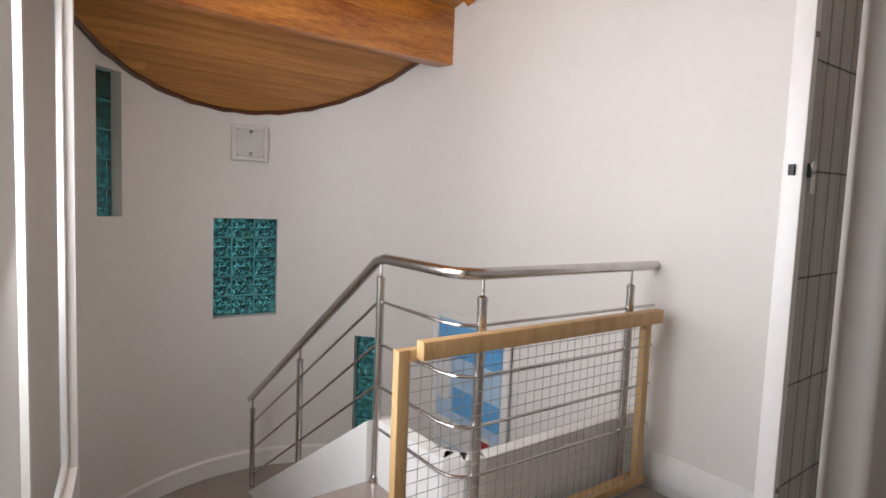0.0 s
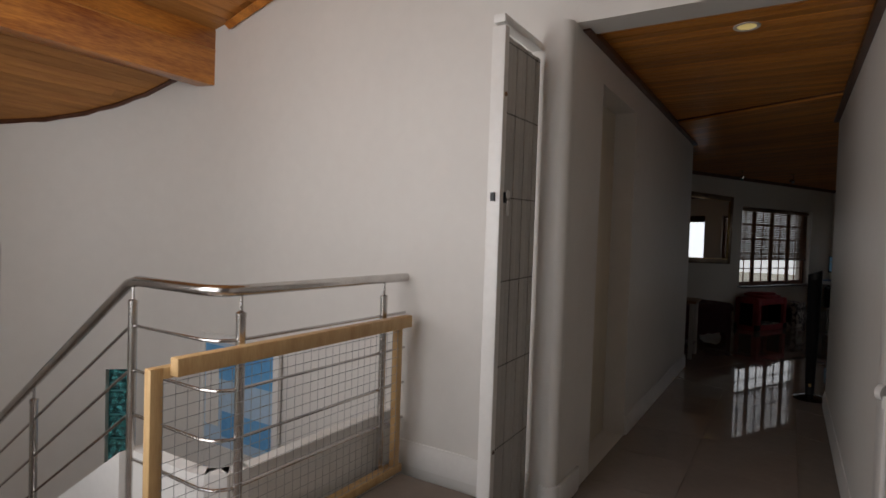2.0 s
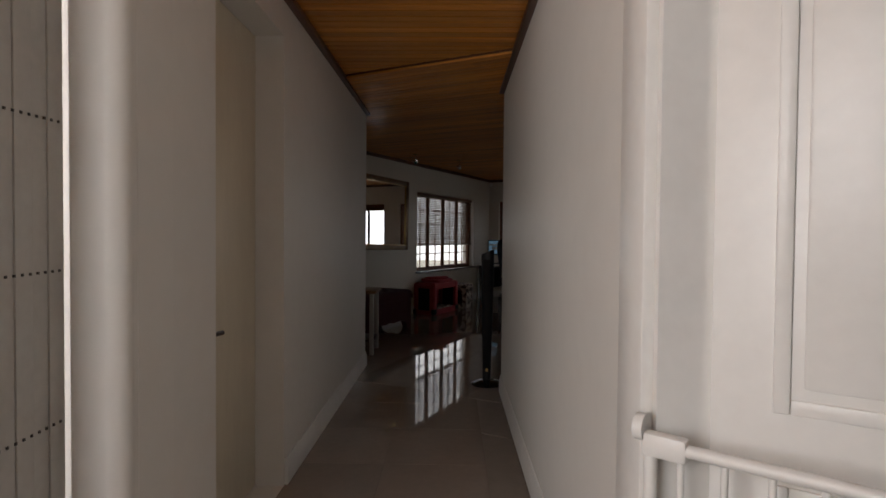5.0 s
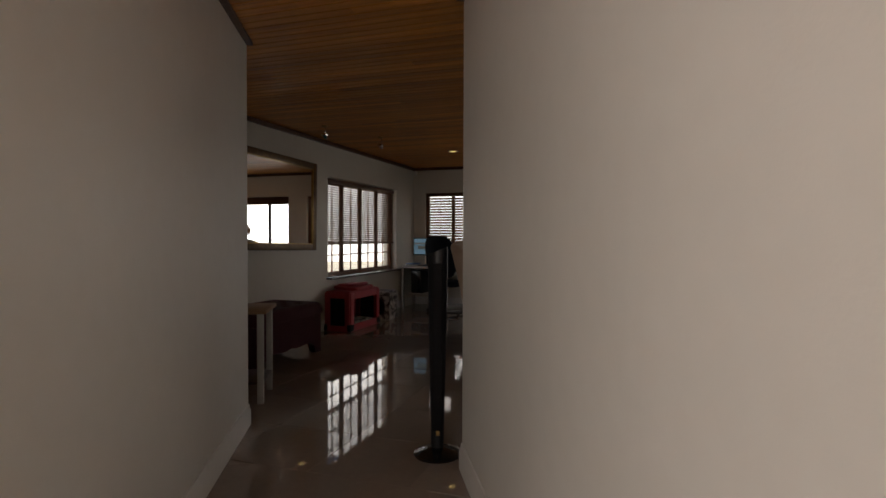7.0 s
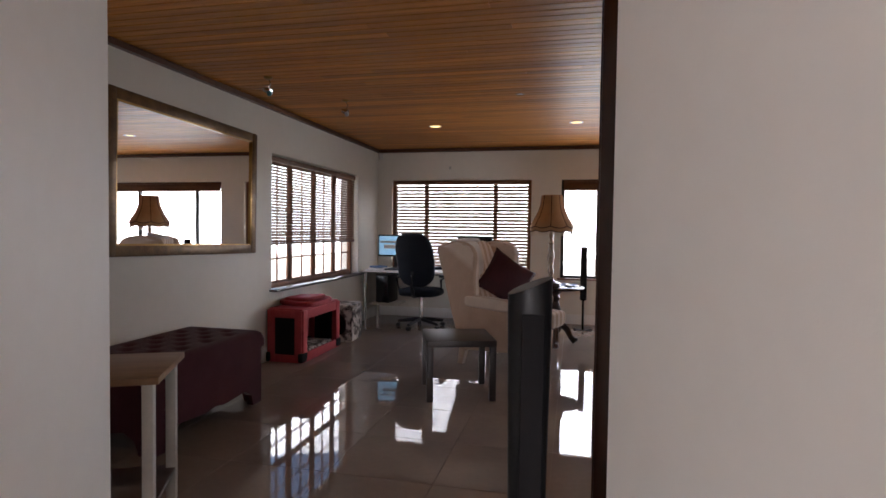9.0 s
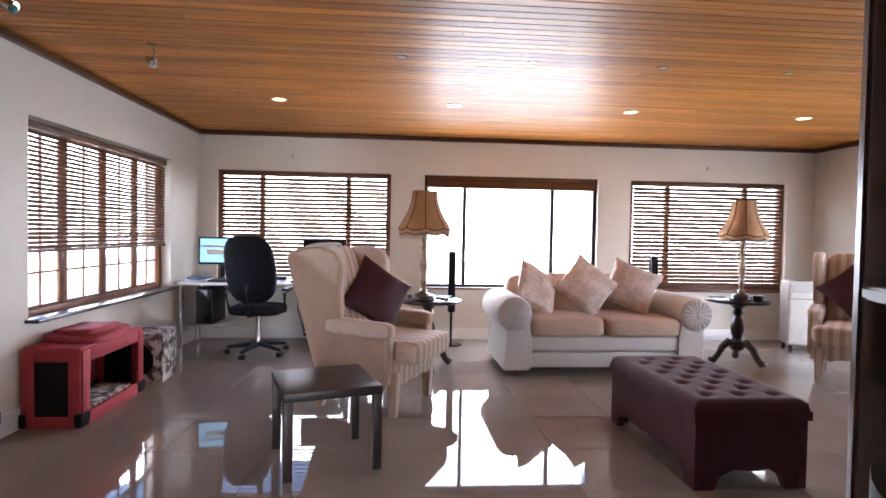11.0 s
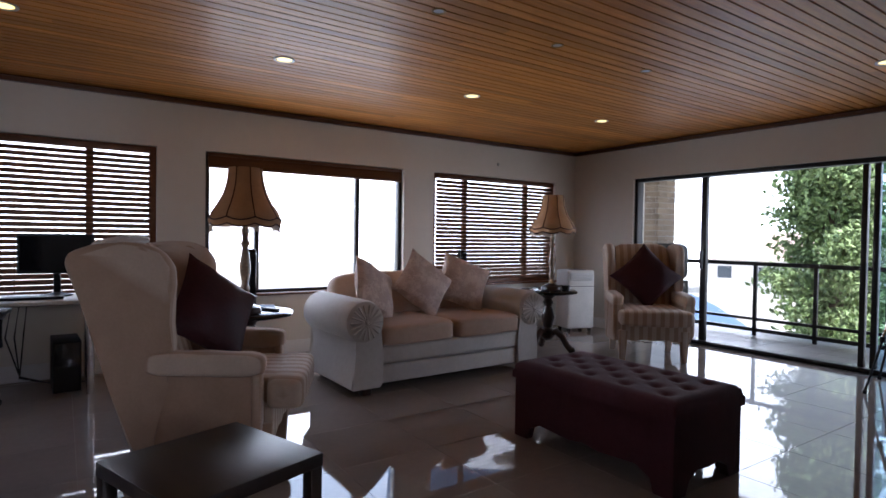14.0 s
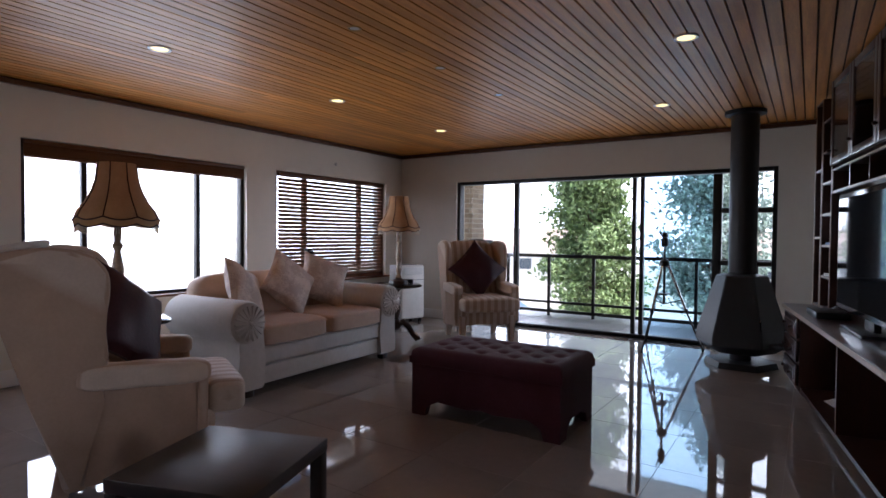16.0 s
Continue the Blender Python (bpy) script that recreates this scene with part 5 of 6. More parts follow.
M["tvscreen"] = material("dark_glossy_screen", (0.012, 0.012, 0.014), 0.04, scale=5, spec=0.9)
television()
t = thing("set_top_box", UNIT @ loc(2.75, -0.14, 0.701, 0, 0, 180), "flat black set-top box with cables", "set-top box")
part("case", bbox((0.36, 0.22, 0.05), (0, 0, 0.025), bevel=0.006), M["black"], t)
part("cable", made(tube, [(0.1, 0.1, 0.05), (0.02, 0.06, 0.11), (-0.1, 0.09, 0.08), (-0.22, 0.04, 0.02)], 0.006, 6), M["black"], t)


def wall_table():
    t = thing("console_table", loc(0.96, -6.28, 0, 0, 0, 26.7), "small oak-topped table with grey metal legs", "table")
    part("tabletop", bbox((0.62, 0.5, 0.03), (0, 0, 0.705), bevel=0.004), M["oak"], t)
    for x in (-0.26, 0.26):
        for y in (-0.2, 0.2):
            part("leg", bbox((0.045, 0.045, 0.69), (x, y, 0.345), bevel=0.004), M["plate"], t)
    part("lower_shelf", bbox((0.56, 0.44, 0.02), (0, 0, 0.16), bevel=0.003), M["dark"], t)


wall_table()


# ---------------------------------------------------------------- ceiling fittings
def downlight(x, y, z, lit, r=0.075):
    t = thing("downlight", loc(x, y, z), "recessed round downlight, lit" if lit else "small round recessed downlight, unlit", "downlight", "ceiling downlights")
    part("trim_ring", made(lathe, [(r * 0.72, 0.012), (r * 0.74, -0.004), (r, -0.006), (r * 1.02, -0.001), (r * 1.02, 0.006)], seg=32, wave=lambda a, k: (0, 1)), M["ivory" if lit else "brass"], t)
    part("bulb", made(cyl, r * 0.72, r * 0.72, 0.008, (0, 0, -0.002), seg=24), M["lampglow"] if lit else M["frost"], t)


for x in (1.356, 3.0, 4.75, 6.54):
    downlight(x, -1.78, CEIL, True)
for x, y in ((4.68, -4.90), (6.53, -4.36)):
    downlight(x, y, CEIL, True)
for x in (2.5, 3.43, 4.39, 5.35):
    downlight(x, -3.2, CEIL, False, 0.042)
downlight(3.79, -9.66, CEIL + 0.03, True, 0.065)


def spot(x, y, mat, label):
    t = thing("ceiling_spot", loc(x, y, CEIL), label, "spotlight", "ceiling spots")
    part("rose", made(lathe, [(0.035, -0.0), (0.035, -0.01), (0.012, -0.02)]), M["brass"], t)
    part("stem", made(tube, [(0, 0, -0.01), (0.02, 0, -0.05), (0, 0, -0.10)], 0.005, 6), M["steel"], t)
    part("shade", made(cyl, 0.028, 0.018, 0.06, (0.02, 0, -0.12), (0, -70, 0), 16), M["steel"], t)
    part("bulb", made(cushion, (0.045, 0.045, 0.05), (0.015, -0.01, -0.135), (0, 0, 0), 0.9, 8), mat, t)


spot(0.83, -3.24, M["frost"], "small steel ceiling spotlight on a stem")
spot(0.52, -4.12, M["mortar"], "small ceiling spotlight with a teal bulb")
t = thing("motion_detector", loc(0.06, -0.06, 2.47, 0, 0, 45), "white motion detector in the corner under the ceiling", "detector")
part("case", made(cushion, (0.06, 0.05, 0.10), (0, 0, 0), (0, 0, 0), 0.5, 8), M["ivory"], t)
for x in (0.95, 6.35):
    t = thing("wall_hook", loc(x + 0.2, -0.012, 2.28), "tiny grey bracket on the wall above the window", "hook", "wall brackets")
    part("plate", bbox((0.03, 0.02, 0.04), (0, 0, 0), bevel=0.004), M["plate"], t)


# ---------------------------------------------------------------- stair hall
def stairs():
    t = tagged(new("stairs"), "beige tiled half-turn stairs in the round tower", "stairs", kind="structure")
    t.matrix_basis = HALL
    for k in range(5):
        x0 = -3.46 - 0.27 * k
        part("step", bbox((0.28, 1.35, 0.6), (x0 - 0.135, -12.90, -0.17 * (k + 1) - 0.3), bevel=0.006), M["tile"], t)
    for k in range(7):
        x0 = -4.81 + 0.27 * k
        part("step", bbox((0.28, 1.2, 0.6), (x0 + 0.135, -11.50, -0.92 - 0.17 * (k + 1) - 0.3), bevel=0.006), M["tile"], t)
    bm = bmesh.new()
    box(bm, (1.0, 2.7, 0.3), (-5.312, -12.27, -1.07))
    part("landing", bm, M["tile"], t)
    bm = bmesh.new()
    box(bm, (8, 6, 0.1), (-3.0, -12.0, -3.1))
    part("lower_floor", bm, M["tile"], t)
    # white string beside the upper flight, and the curved slab edge
    bm = bmesh.new()
    prism(bm, [(-3.45, 0.33), (-5.45, -0.97), (-5.45, -1.6), (-3.45, -0.36)], 0.07, Matrix.Translation((0, -12.25, 0)))
    part("string", bm, M["white"], t)
    bm = bmesh.new()
    pts = [(-2.80, WW), (-2.80, -12.0), (-2.83, -12.10), (-2.90, -12.17), (-3.0, -12.19), (-3.46, -12.20)]
    for (ax, ay), (bx, by) in zip(pts, pts[1:]):
        n = Vector((by - ay, ax - bx, 0)).normalized() * 0.08
        lo, hi = -0.62, 0.33
        v = [bm.verts.new((x + o.x, y + o.y, z)) for (x, y) in ((ax, ay), (bx, by)) for o in (Vector((0, 0, 0)), n) for z in (lo, hi)]
        for f in ((0, 1, 5, 4), (2, 6, 7, 3), (1, 3, 7, 5), (0, 4, 6, 2), (0, 2, 3, 1), (4, 5, 7, 6)):
            bm.faces.new([v[i] for i in f])
    part("slab_edge", bm, M["white"], t)
    bm = bmesh.new()
    for k in range(24):
        a0, a1 = radians(90 + 7.5 * k), radians(97.5 + 7.5 * k)
        q = []
        for a in (a0, a1):
            for r, z in ((1.405, -0.93), (1.375, -0.93), (1.375, -0.78), (1.405, -0.765)):
                q.append(bm.verts.new((-4.4 + r * math.cos(a), -12.27 + r * math.sin(a), z)))
        for f in ((1, 5, 6, 2), (2, 6, 7, 3), (0, 1, 5, 4)):
            bm.faces.new([q[i] for i in f])
    part("curved_skirting", bm, M["white"], t)


stairs()


def railing():
    t = thing("stair_railing", HALL, "stainless steel stair railing with round handrail", "railing")
    top = 1.17
    curve = [(-2.74, WW + 0.0, top), (-2.76, -12.06, top), (-2.77, -12.14, top), (-2.81, -12.19, top), (-2.88, -12.21, top), (-3.40, -12.20, top), (-3.48, -12.20, top - 0.02), (-5.50, -12.20, top - 1.37)]
    part("handrail", made(tube, curve, 0.026, 14), M["steel"], t)
    for k in range(4):
        dz = -0.22 - 0.22 * k
        c = [(x, y, z + dz) for x, y, z in curve]
        part("mid_rail", made(tube, c, 0.008, 8), M["steel"], t)
    posts = [(-2.74, -11.10, top, 0.0), (-2.76, -12.10, top, 0.0), (-3.44, -12.20, top, 0.0), (-4.47, -12.20, top - 0.68, -0.66), (-5.44, -12.20, top - 1.33, -1.3)]
    for x, y, z, zb in posts:
        p = part("post", made(cyl, 0.021, 0.021, z - zb - 0.11, (x, y, zb)), M["steel"], t)
        part("post_cap", made(lathe, [(0.023, z - 0.12), (0.023, z - 0.10), (0.008, z - 0.09), (0.007, z - 0.02)], (x, y, 0), 16), M["steel"], p)
        part("base_collar", made(cyl, 0.035, 0.028, 0.03, (x, y, zb)), M["steel"], p)


railing()


def stair_gate():
    t = thing("stair_gate", HALL @ loc(-2.68, -11.79, 0, 0, 0, 90), "home-made pine gate with welded wire mesh against the railing", "gate")
    w, h = 1.56, 0.92
    for s in (-1, 1):
        part("upright", bbox((0.05, 0.04, h), (s * (w / 2 - 0.025), 0, h / 2), bevel=0.003), M["pine"], t)
    part("bottom_bar", bbox((w, 0.07, 0.045), (0.03, 0.012, 0.0225), bevel=0.003), M["pine"], t)
    part("top_bar", bbox((w - 0.05, 0.05, 0.07), (0.05, -0.045, h + 0.0), bevel=0.004), M["pine"], t)
    part("top_rail", bbox((w - 0.1, 0.04, 0.045), (0, 0, h - 0.0225), bevel=0.003), M["pine"], t)
    bm = bmesh.new()
    n = 29
    for i in range(n + 1):
        x = -w / 2 + 0.05 + (w - 0.1) * i / n
        tube(bm, [(x, -0.02, 0.05), (x, -0.02, h - 0.05)], 0.0016, 4)
    for k in range(17):
        z = 0.06 + (h - 0.12) * k / 16
        tube(bm, [(-w / 2 + 0.04, -0.023, z), (w / 2 - 0.04, -0.023, z)], 0.0016, 4)
    part("wire_mesh", bm, M["wire"], t, "welded galvanised wire mesh")


stair_gate()


def framed_picture():
    t = thing("framed_picture", HALL @ loc(-4.27, WW - 0.035, 0.02), "framed seaside picture in blue and white", "picture")
    w, h = 0.92, 1.16
    part("frame", bars(-w / 2, w / 2, -h / 2, h / 2, 0.06, 0.03), M["white"], t)
    part("backing", bbox((w - 0.1, 0.008, h - 0.1), (0, 0.004, 0)), M["skyblue"], t)
    for x, z, bw, bh, mat in ((0, 0.36, 0.78, 0.26, "blue"), (0.1, -0.12, 0.55, 0.2, "blue"), (-0.3, 0.1, 0.16, 0.5, "paper"), (-0.05, -0.4, 0.7, 0.2, "paper"), (0.25, -0.38, 0.12, 0.1, "red")):
        part("painted_patch", bbox((bw, 0.004, bh), (x, -0.004 - 0.0003 * abs(x * 10), z)), M[mat], t)


framed_picture()


def wall_lamp():
    a = radians(175)
    t = thing("wall_lamp", HALL @ loc(-4.4 + 1.37 * math.cos(a), -12.27 + 1.37 * math.sin(a), 1.90, 0, 0, 85), "square frosted wall lamp with a pale frame", "wall lamp")
    part("frame", bars(-0.145, 0.145, -0.145, 0.145, 0.032, 0.05), M["ivory"], t)
    part("diffuser", made(cushion, (0.235, 0.05, 0.235), (0, -0.005, 0), (0, 0, 0), 0.3, 10), M["frost"], t)
    for z in (-0.09, 0.09):
        part("screw", made(cyl, 0.014, 0.012, 0.02, (0, -0.03, z), (90, 0, 0), 12), M["steel"], t)


wall_lamp()

# knots along the rim of the round ceiling
bm = bmesh.new()
rim = []
for k in range(41):
    a = radians(107 + 146 * k / 40)
    x, y = -4.4 + 1.385 * math.cos(a), -12.27 + 1.385 * math.sin(a)
    rim.append((x, y, 2.792 + 0.6 * (x + 4.72) + 0.006 * math.sin(k * 2.3)))
tube(bm, rim, 0.02, 6)
structure("cornice", bm, M["cornice"], "dark rope-like timber strip round the tower ceiling", "trim").matrix_basis = HALL


def hall_window():
    m = HALL @ loc(-1.4, -13.80, 0) @ Matrix.Rotation(math.atan2(0.35, -2.85), 4, "Z")
    t = tagged(new("window_5"), "white framed hall window standing open to glaring daylight", "window", kind="structure")
    t.matrix_basis = m @ Matrix.Translation((0, 0.05, 0))
    part("window_frame", bars(0.50, 2.78, 0.1, 3.2, 0.05, 0.025), M["white"], t)
    part("mullion", bbox((0.04, 0.022, 2.97), (1.64, 0, 1.65)), M["white"], t)


hall_window()


def security_gate():
    t = thing("security_gate", HALL @ loc(-1.90, -11.38, 0, 0, 0, 90), "folded grey perforated steel security shutter with a lock and keys", "security gate")
    part("lock_stile", bbox((0.045, 0.07, 2.42), (0.022, 0, 1.215), bevel=0.004), M["white"], t)
    for k in range(7):
        part("leaf", bbox((0.0565, 0.03, 2.38), (0.075 + 0.057 * k, -0.012 + (0.004 if k % 2 else 0), 1.2), bevel=0.003), M["plate"], t)
    for z in (0.42, 0.82, 1.23, 1.63, 2.03, 2.36):
        bm = bmesh.new()
        for i in range(15):
            box(bm, (0.006, 0.004, 0.007), (0.06 + 0.026 * i, -0.0285, z + 0.0006 * i))
        tagged(part("hole_row", bm, M["hole"], t), kind="stuff")
    part("lock_plate", bbox((0.03, 0.012, 0.05), (0.05, -0.036, 1.63), bevel=0.002), M["black"], t)
    part("latch", bbox((0.012, 0.02, 0.04), (-0.006, 0.0, 1.63)), M["black"], t)
    part("key", made(cyl, 0.02, 0.02, 0.004, (0.06, -0.046, 1.645), (90, 0, 0), 16), M["paper"], t)
    part("key_tag", bbox((0.025, 0.005, 0.07), (0.065, -0.047, 1.58), bevel=0.002), M["paper"], t)
    for z in (2.11, 0.42):
        part("screw", made(cyl, 0.012, 0.010, 0.006, (0.022, -0.034, z), (90, 0, 0), 12), M["steel"], t)
    part("top_track", bbox((0.46, 0.06, 0.04), (0.23, 0, 2.46), bevel=0.004), M["white"], t)


security_gate()

# rounded pier at the passage mouth
bm = bmesh.new()
cyl(bm, 0.05, 0.05, 2.57, (RL - 0.05, WW - 0.03, 0.0), seg=32)
box(bm, (0.09, 0.10, 2.57), (RL - 0.095, WW - 0.03, 1.285))
box(bm, (0.10, 0.12, 2.57), (RL - 0.051, WW + 0.03, 1.285))
structure("pier_corner", bm, M["hallwall"], "rounded plaster corner at the passage mouth", "wall").matrix_basis = HALL
bm = bmesh.new()
cyl(bm, 0.068, 0.062, 0.14, (RL - 0.05, WW - 0.03, 0.0), seg=32)
box(bm, (0.12, 0.32, 0.14), (RL - 0.042, WW + 0.13, 0.07), bevel=0.008)
structure("baseboard", bm, M["white"], "rounded skirting round the pier", "trim").matrix_basis = HALL


def door_leaf(name, w, h, m, label, panels=True, knob_at=None, paint="white"):
    t = tagged(new(name), label, "door", kind="structure")
    t.matrix_basis = m
    part("leaf", bbox((w, 0.04, h), (w / 2, 0, h / 2), bevel=0.003), M[paint], t)
    if panels:
        for z0, z1 in ((0.16, 0.86), (1.0, h - 0.14)):
            part("panel_moulding", bars(0.11, w - 0.11, z0, z1, 0.03, 0.056), M["white"], t)
            part("raised_panel", bbox((w - 0.32, 0.05, z1 - z0 - 0.10), (w / 2, 0, (z0 + z1) / 2), bevel=0.008), M["white"], t)
    if knob_at:
        bm = made(tube, [(knob_at, -0.02, 0.91), (knob_at, -0.055, 0.91), (knob_at + 0.09, -0.055, 0.905)], 0.011, 8)
        part("door_handle", bm, M["dark"], t)
    return t


def architrave(m, w, h, label, t0=0.075):
    bm = bmesh.new()
    for x in (-t0 / 2, w + t0 / 2):
        box(bm, (t0, 0.03, h), (x, -0.012, h / 2), bevel=0.008)
    box(bm, (w + 2 * t0, 0.032, t0), (w / 2, -0.012, h + t0 / 2), bevel=0.008)
    structure("door_trim", bm, M["white"], label, "trim").matrix_basis = m


# flush door in the passage's left wall
md = HALL @ loc(RL, WW + 0.09 + 0.43, 0, 0, 0, 90)
door_leaf("door_1", 0.84, 2.37, md @ Matrix.Translation((0.005, 0.17, 0.004)), "plain cream flush door standing closed", False, 0.24, "door")
# panelled bedroom door, standing open inwards
door_leaf("door_2", 0.80, 2.34, HALL @ loc(RR + 0.115, -11.275, 0.004, 0, 0, -34), "white panelled door standing half open", True)
architrave(HALL @ loc(RR, -11.25, 0, 0, 0, -90), 0.82, 2.36, "white moulded door surround", 0.17)
bm = bmesh.new()
for d in (-11.262, -12.058):
    box(bm, (0.14, 0.022, 2.36), (RR + 0.07, d, 1.18))
structure("door_jamb", bm, M["white"], "white painted door jamb", "trim").matrix_basis = HALL


def baby_gate():
    t = thing("baby_gate", HALL @ loc(RR - 0.02, -11.30, 0, 0, 0, -40), "white tubular safety gate swung open beside the door", "gate")
    w, z0, z1 = 0.62, 0.10, 0.92
    part("post", made(cyl, 0.013, 0.013, 0.86, (0, 0, 0.06)), M["white"], t)
    part("top_bar", made(tube, [(0.02, 0, z1), (w * 0.5, -0.01, z1 + 0.008), (w, 0, z1)], 0.013, 10), M["white"], t)
    part("bottom_bar", made(tube, [(0.02, 0, z0), (w, 0, z0)], 0.013, 10), M["white"], t)
    first = None
    for k in range(8):
        mm = Matrix.Translation((0.06 + (w - 0.06) * k / 7, 0, 0))
        if first is None:
            first = part("bar", made(cyl, 0.007, 0.007, z1 - z0, (0, 0, z0), seg=10), M["white"], t, "", mm)
        else:
            again("bar", first, t, mm)
    part("hinge_block", bbox((0.09, 0.035, 0.05), (0.03, 0, z1), bevel=0.01), M["white"], t)
    part("wall_cup", made(cyl, 0.028, 0.028, 0.02, (-0.03, 0.0, z1 + 0.03), (0, 90, 0), 18), M["white"], t)
    part("latch", bbox((0.05, 0.04, 0.12), (0.19, -0.02, 0.70), bevel=0.012), M["white"], t)


baby_gate()


# ---------------------------------------------------------------- outside
GROUND = -3.2
bm = bmesh.new()
box(bm, (3000, 3000, 0.1), (0, 0, GROUND - 0.05))
structure("ground", bm, M["grass"], "dry lawn and garden below the house", "ground")
bm = bmesh.new()
box(bm, (2.0, 9.0, 0.2), (WX + 0.25 + 1.0, -3.2, -0.14))
structure("balcony_floor", bm, M["grout"], "tiled balcony floor", "floor")


bm = bmesh.new()
box(bm, (2.3, 10.2, 0.14), (WX + 0.25 + 1.15, -3.0, 2.86))
structure("roof_balcony", bm, M["plaster"], "flat roof slab over the balcony", "roof")


def balcony_rail():
    t = thing("balcony_railing", Matrix(), "dark square-tube balcony railing", "railing")
    x, y0, y1 = 9.62, 1.2, -7.6
    for z, h in ((0.97, 0.055), (0.20, 0.04), (0.05, 0.05)):
        part("rail", bbox((0.05, y0 - y1, h), (x, (y0 + y1) / 2, z), bevel=0.004), M["alu"], t)
    for k in range(12):
        part("post", bbox((0.045, 0.045, 0.99), (x - 0.003, y0 - 0.76 * k - 0.1, 0.453), bevel=0.004), M["alu"], t)
    p = part("infill_pane", bbox((0.006, y0 - y1, 0.7), (x, (y0 + y1) / 2, 0.58)), M["pane"], t)
    p.visible_shadow = False


balcony_rail()


def brick_pier():
    t = thing("brick_pier", loc(9.35, -0.42, -0.04), "tan face-brick pier at the end of the balcony", "pier")
    part("core", bbox((0.43, 0.55, 3.0), (0, 0, 1.5)), M["joint"], t)
    first = None
    rnd = random.Random(8)
    for row in range(34):
        z = 0.045 + row * 0.086
        for side in range(2):
            n = 3 if row % 2 else 2
            for k in range(n):
                if side == 0:
                    y = (-0.155 + 0.31 * k) if n == 2 else (-0.24 + 0.24 * k)
                    m = Matrix.Translation((-0.215 + rnd.uniform(-0.003, 0.003), y * 0.85, z)) @ Matrix.Rotation(math.pi / 2, 4, "Z")
                else:
                    m = Matrix.Translation(((-0.11 + 0.22 * (k % 2)), -0.275 + rnd.uniform(-0.003, 0.003), z))
                if first is None:
                    first = part("brick", bbox((0.222, 0.03, 0.074), (0, 0, 0)), M["brick"], t, "", m)
                else:
                    again("brick", first, t, m)
    return t


brick_pier()
t = thing("barbecue", loc(9.2, -0.85, -0.04), "dark covered barbecue beside the brick pier", "barbecue")
part("cover", made(cushion, (0.5, 0.45, 0.55), (0, 0, 1.0), (0, 0, 0), 0.4, 10), M["iron"], t)
part("cabinet", bbox((0.46, 0.42, 0.72), (0, 0, 0.36), bevel=0.02), M["iron"], t)


def tree(x, y, h, crown_r, mat, seed, z0, label, pointed=0.75, n=5200, size=0.2):
    rnd = random.Random(seed)
    t = thing("tree", loc(x, y, GROUND), label, "tree", "garden trees")
    trunk = bmesh.new()
    tube(trunk, [(0, 0, -0.1), (0.05, 0.02, h * 0.3), (0.0, 0.1, h * 0.6), (0.04, 0.05, h * 0.93)], [0.22, 0.17, 0.10, 0.02], 9)
    tips = []
    for k in range(90):
        f = z0 + (0.97 - z0) * (k / 90) ** 0.95
        z = h * f
        reach = crown_r * ((1 - (f - z0) / (1 - z0)) ** pointed) * rnd.uniform(0.65, 1.1) * min(1, 0.5 + 4 * (f - z0))
        a = rnd.uniform(0, 2 * math.pi)
        tip = Vector((reach * math.cos(a), reach * math.sin(a), z + reach * 0.35))
        tube(trunk, [(0, 0.05, z), tip * 0.5 + Vector((0, 0, z * 0.5 - 0.05)), tip], [0.035, 0.022, 0.006], 5)
        tips.append((Vector((0, 0.05, z)), tip))
    part("trunk", trunk, M["bark"], t)
    verts, faces = [], []
    for i in range(n):
        a, b = tips[rnd.randrange(len(tips))]
        f = rnd.random() ** 0.6
        c = a.lerp(b, f) + Vector((rnd.gauss(0, 1), rnd.gauss(0, 1), rnd.gauss(0, 0.8))) * 0.2 * crown_r / 1.6
        u = Vector((rnd.gauss(0, 1), rnd.gauss(0, 1), rnd.gauss(0, 1) + 0.5)).normalized()
        v = u.orthogonal().normalized()
        v.rotate(Matrix.Rotation(rnd.uniform(0, 6.28), 3, u))
        s = size * rnd.uniform(0.5, 1.2)
        k = len(verts)
        w = u.cross(v) * 0.3
        verts += [c - u * s * 0.5, c + v * s * 0.32, c + u * s * 0.6, c - v * s * 0.32, c + w * s]
        faces += [(k, k + 1, k + 4), (k + 1, k + 2, k + 4), (k + 2, k + 3, k + 4), (k + 3, k, k + 4)]
    me = bpy.data.meshes.new("crown")
    me.from_pydata(verts, [], faces)
    me.materials.append(mat)
    ob = new("crown", me)
    ob.parent = t
    tagged(ob, kind="stuff")


tree(14.8, -1.0, 8.8, 1.45, M["leaf"], 3, 0.18, "tall dense green conifer beside the balcony", 0.55, 34000, 0.15)
tree(19.5, -3.2, 8.8, 2.2, M["leaf2"], 5, 0.22, "open blue-green pine in the garden", 0.5, 17000, 0.17)
tree(24.5, -7.5, 7.0, 2.4, M["leaf2"], 9, 0.2, "blue-green garden pine further off", 0.6, 9000, 0.2)


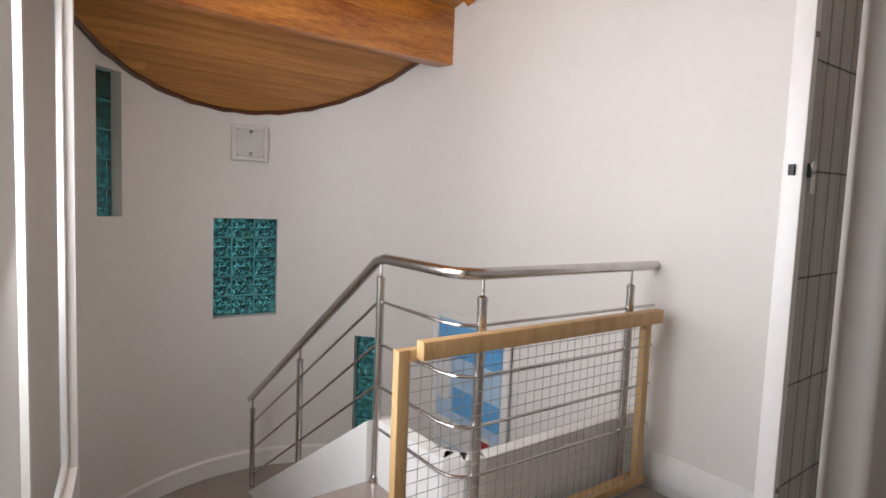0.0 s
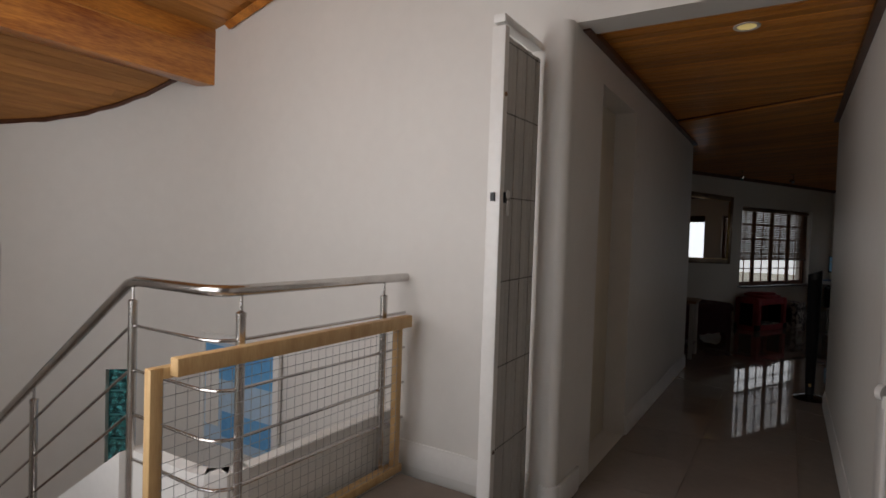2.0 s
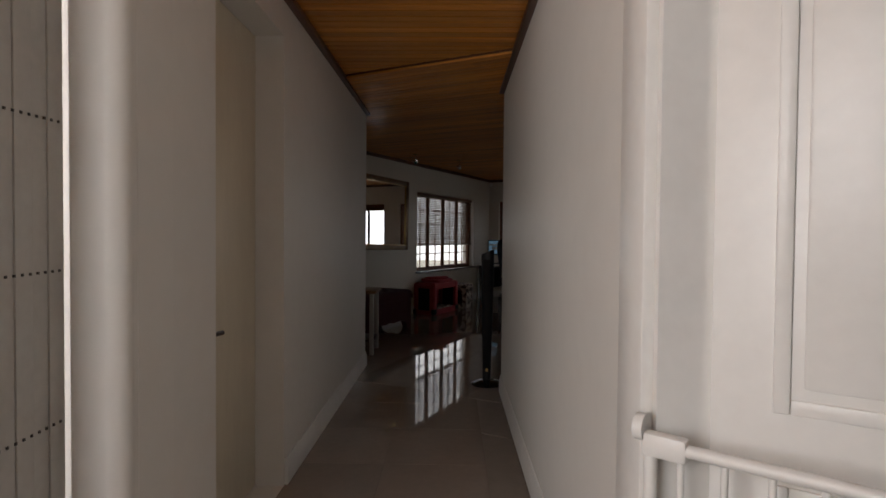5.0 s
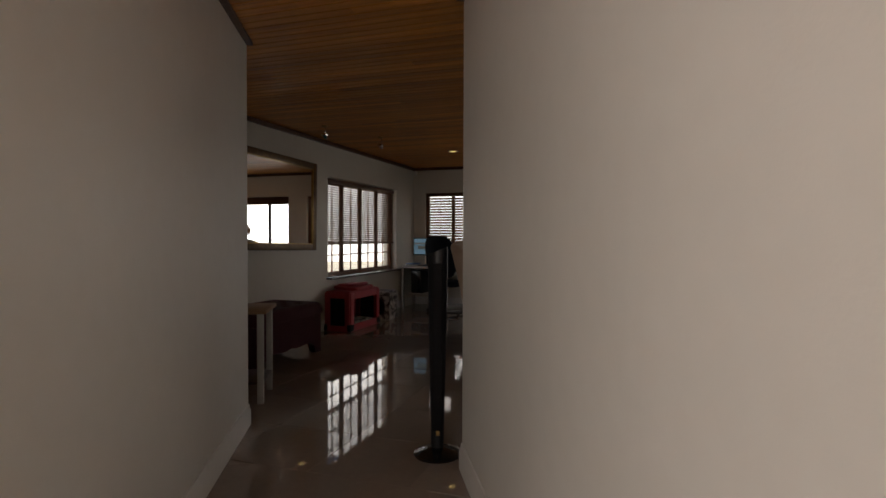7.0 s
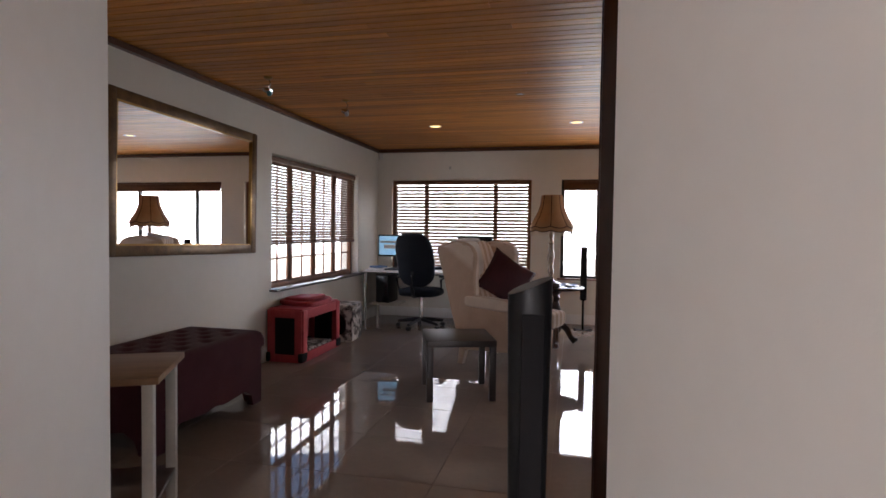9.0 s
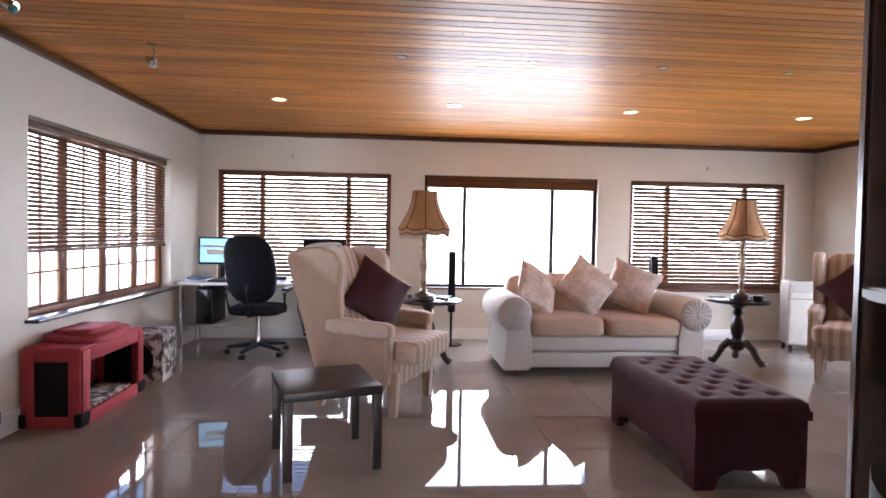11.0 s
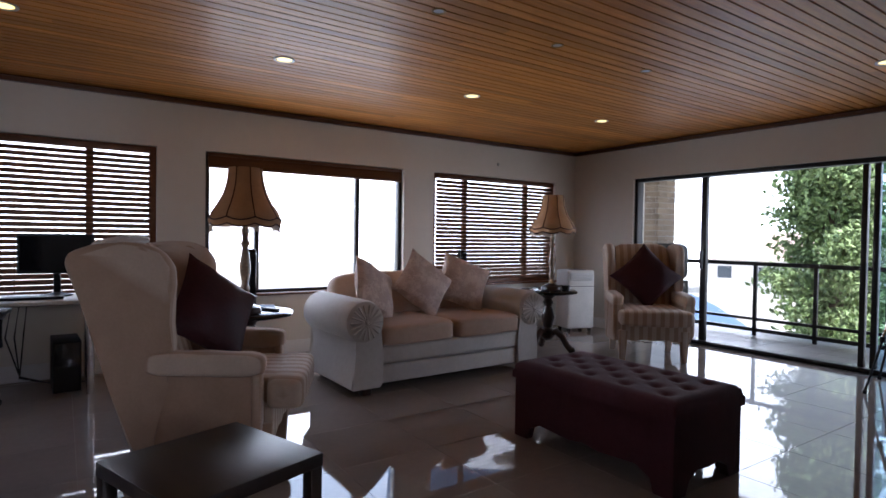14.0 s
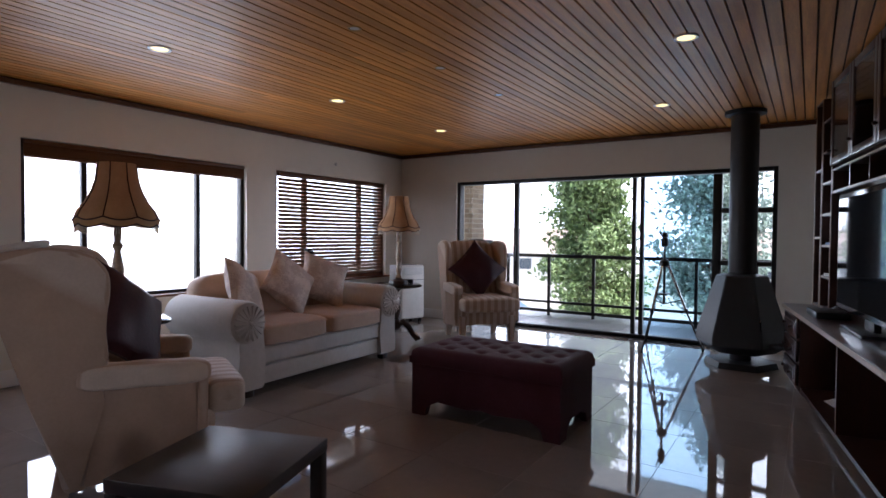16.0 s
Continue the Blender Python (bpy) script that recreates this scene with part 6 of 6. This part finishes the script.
def house(x, y, rz, w, d, h, label):
    t = thing("house", loc(x, y, GROUND, 0, 0, rz), label, "house", "neighbouring houses")
    part("wall", bbox((w, d, h), (0, 0, h / 2)), M["plaster"], t)
    bm = bmesh.new()
    prism(bm, [(-d / 2 - 0.4, h), (d / 2 + 0.4, h), (0, h + d * 0.28)], w + 0.8, Matrix(((0, 1, 0, -w / 2 - 0.4), (1, 0, 0, 0), (0, 0, 1, 0), (0, 0, 0, 1))))
    part("roof", bm, M["roof"], t)
    for k in range(4):
        xx = -w / 2 + w * (k + 0.5) / 4
        wi = part("window", bars(xx - 0.6, xx + 0.6, h - 1.6, h - 0.5, 0.07, 0.1), M["plaster"], t, "", Matrix.Translation((0, -d / 2, 0)))
        part("pane", bbox((1.1, 0.04, 1.0), (xx, 0, h - 1.05)), M["farglass"], wi)


house(52, 16, -72, 12, 8, 3.0, "low white house with a terracotta roof")
house(55, -4, -85, 11, 8, 2.8, "low white house with a terracotta roof")
t = thing("garden_parasol", loc(12.6, 0.9, GROUND), "closed-down blue canvas canopy in the garden", "canopy")
part("canopy", made(lathe, [(1.5, 2.3), (1.1, 2.75), (0.5, 3.15), (0.05, 3.35)], seg=12), M["tarp"], t)
part("pole", made(cyl, 0.04, 0.04, 2.4, (0, 0, 0)), M["steel"], t)


# bright hazy distance all round
bm = bmesh.new()
ring = [[bm.verts.new((95 * math.cos(2 * math.pi * k / 96), -5 + 95 * math.sin(2 * math.pi * k / 96), z)) for k in range(96)] for z in (GROUND, 38)]
for k in range(96):
    bm.faces.new((ring[0][k], ring[0][(k + 1) % 96], ring[1][(k + 1) % 96], ring[1][k]))
structure("backdrop", bm, M["haze"], "bright hazy sky above the far horizon", "sky")


# ---------------------------------------------------------------- floor tiles, laid last
def tiles(parent_name, m, x0, x1, y0, y1, size, inside, first, z=0.0):
    parent = bpy.data.objects[parent_name]
    nx, ny = int((x1 - x0) / size), int((y1 - y0) / size)
    for i in range(nx):
        for k in range(ny):
            x, y = x0 + (i + 0.5) * size, y0 + (k + 0.5) * size
            if not inside(x, y):
                continue
            mm = parent.matrix_basis.inverted() @ m @ Matrix.Translation((x, y, z))
            if first is None:
                first = part("tile", bbox((size - 0.003, size - 0.003, 0.012), (0, 0, -0.006)), M["tile"], parent, "", mm)
            else:
                again("tile", first, parent, mm)
    return first


def in_living(x, y):
    v = HALL.inverted() @ Vector((x, y, 0))
    return v.y > LEND - 0.9 or (x > 3.0 and v.y > -8.2)


tile = tiles("floor", Matrix(), -0.1, 8.4, -7.9, 0.05, 0.6, in_living, None)
tiles("floor_passage", HALL, RL - 0.1, RR + 0.3, -15.2, -6.9, 0.6, lambda x, y: y < -7.1, tile, -0.001)
tiles("floor_passage", HALL, RL - 0.1 - 1.2, RL - 0.1, -15.2, -11.0, 0.6, lambda x, y: True, tile, -0.001)
tiles("floor_passage", HALL, -3.46, RL - 1.3 + 0.4, -14.0, -12.2, 0.6, lambda x, y: x < -2.8, tile, -0.0015)
deck = None
deck_parent = bpy.data.objects["balcony_floor"]
for i in range(6):
    for k in range(26):
        mm = Matrix.Translation((8.52 + 0.33 * i, 1.1 - 0.33 * k, -0.03))
        if deck is None:
            deck = part("deck_tile", bbox((0.325, 0.325, 0.012), (0, 0, -0.006)), M["deck"], deck_parent, "", mm)
        else:
            again("deck_tile", deck, deck_parent, mm)
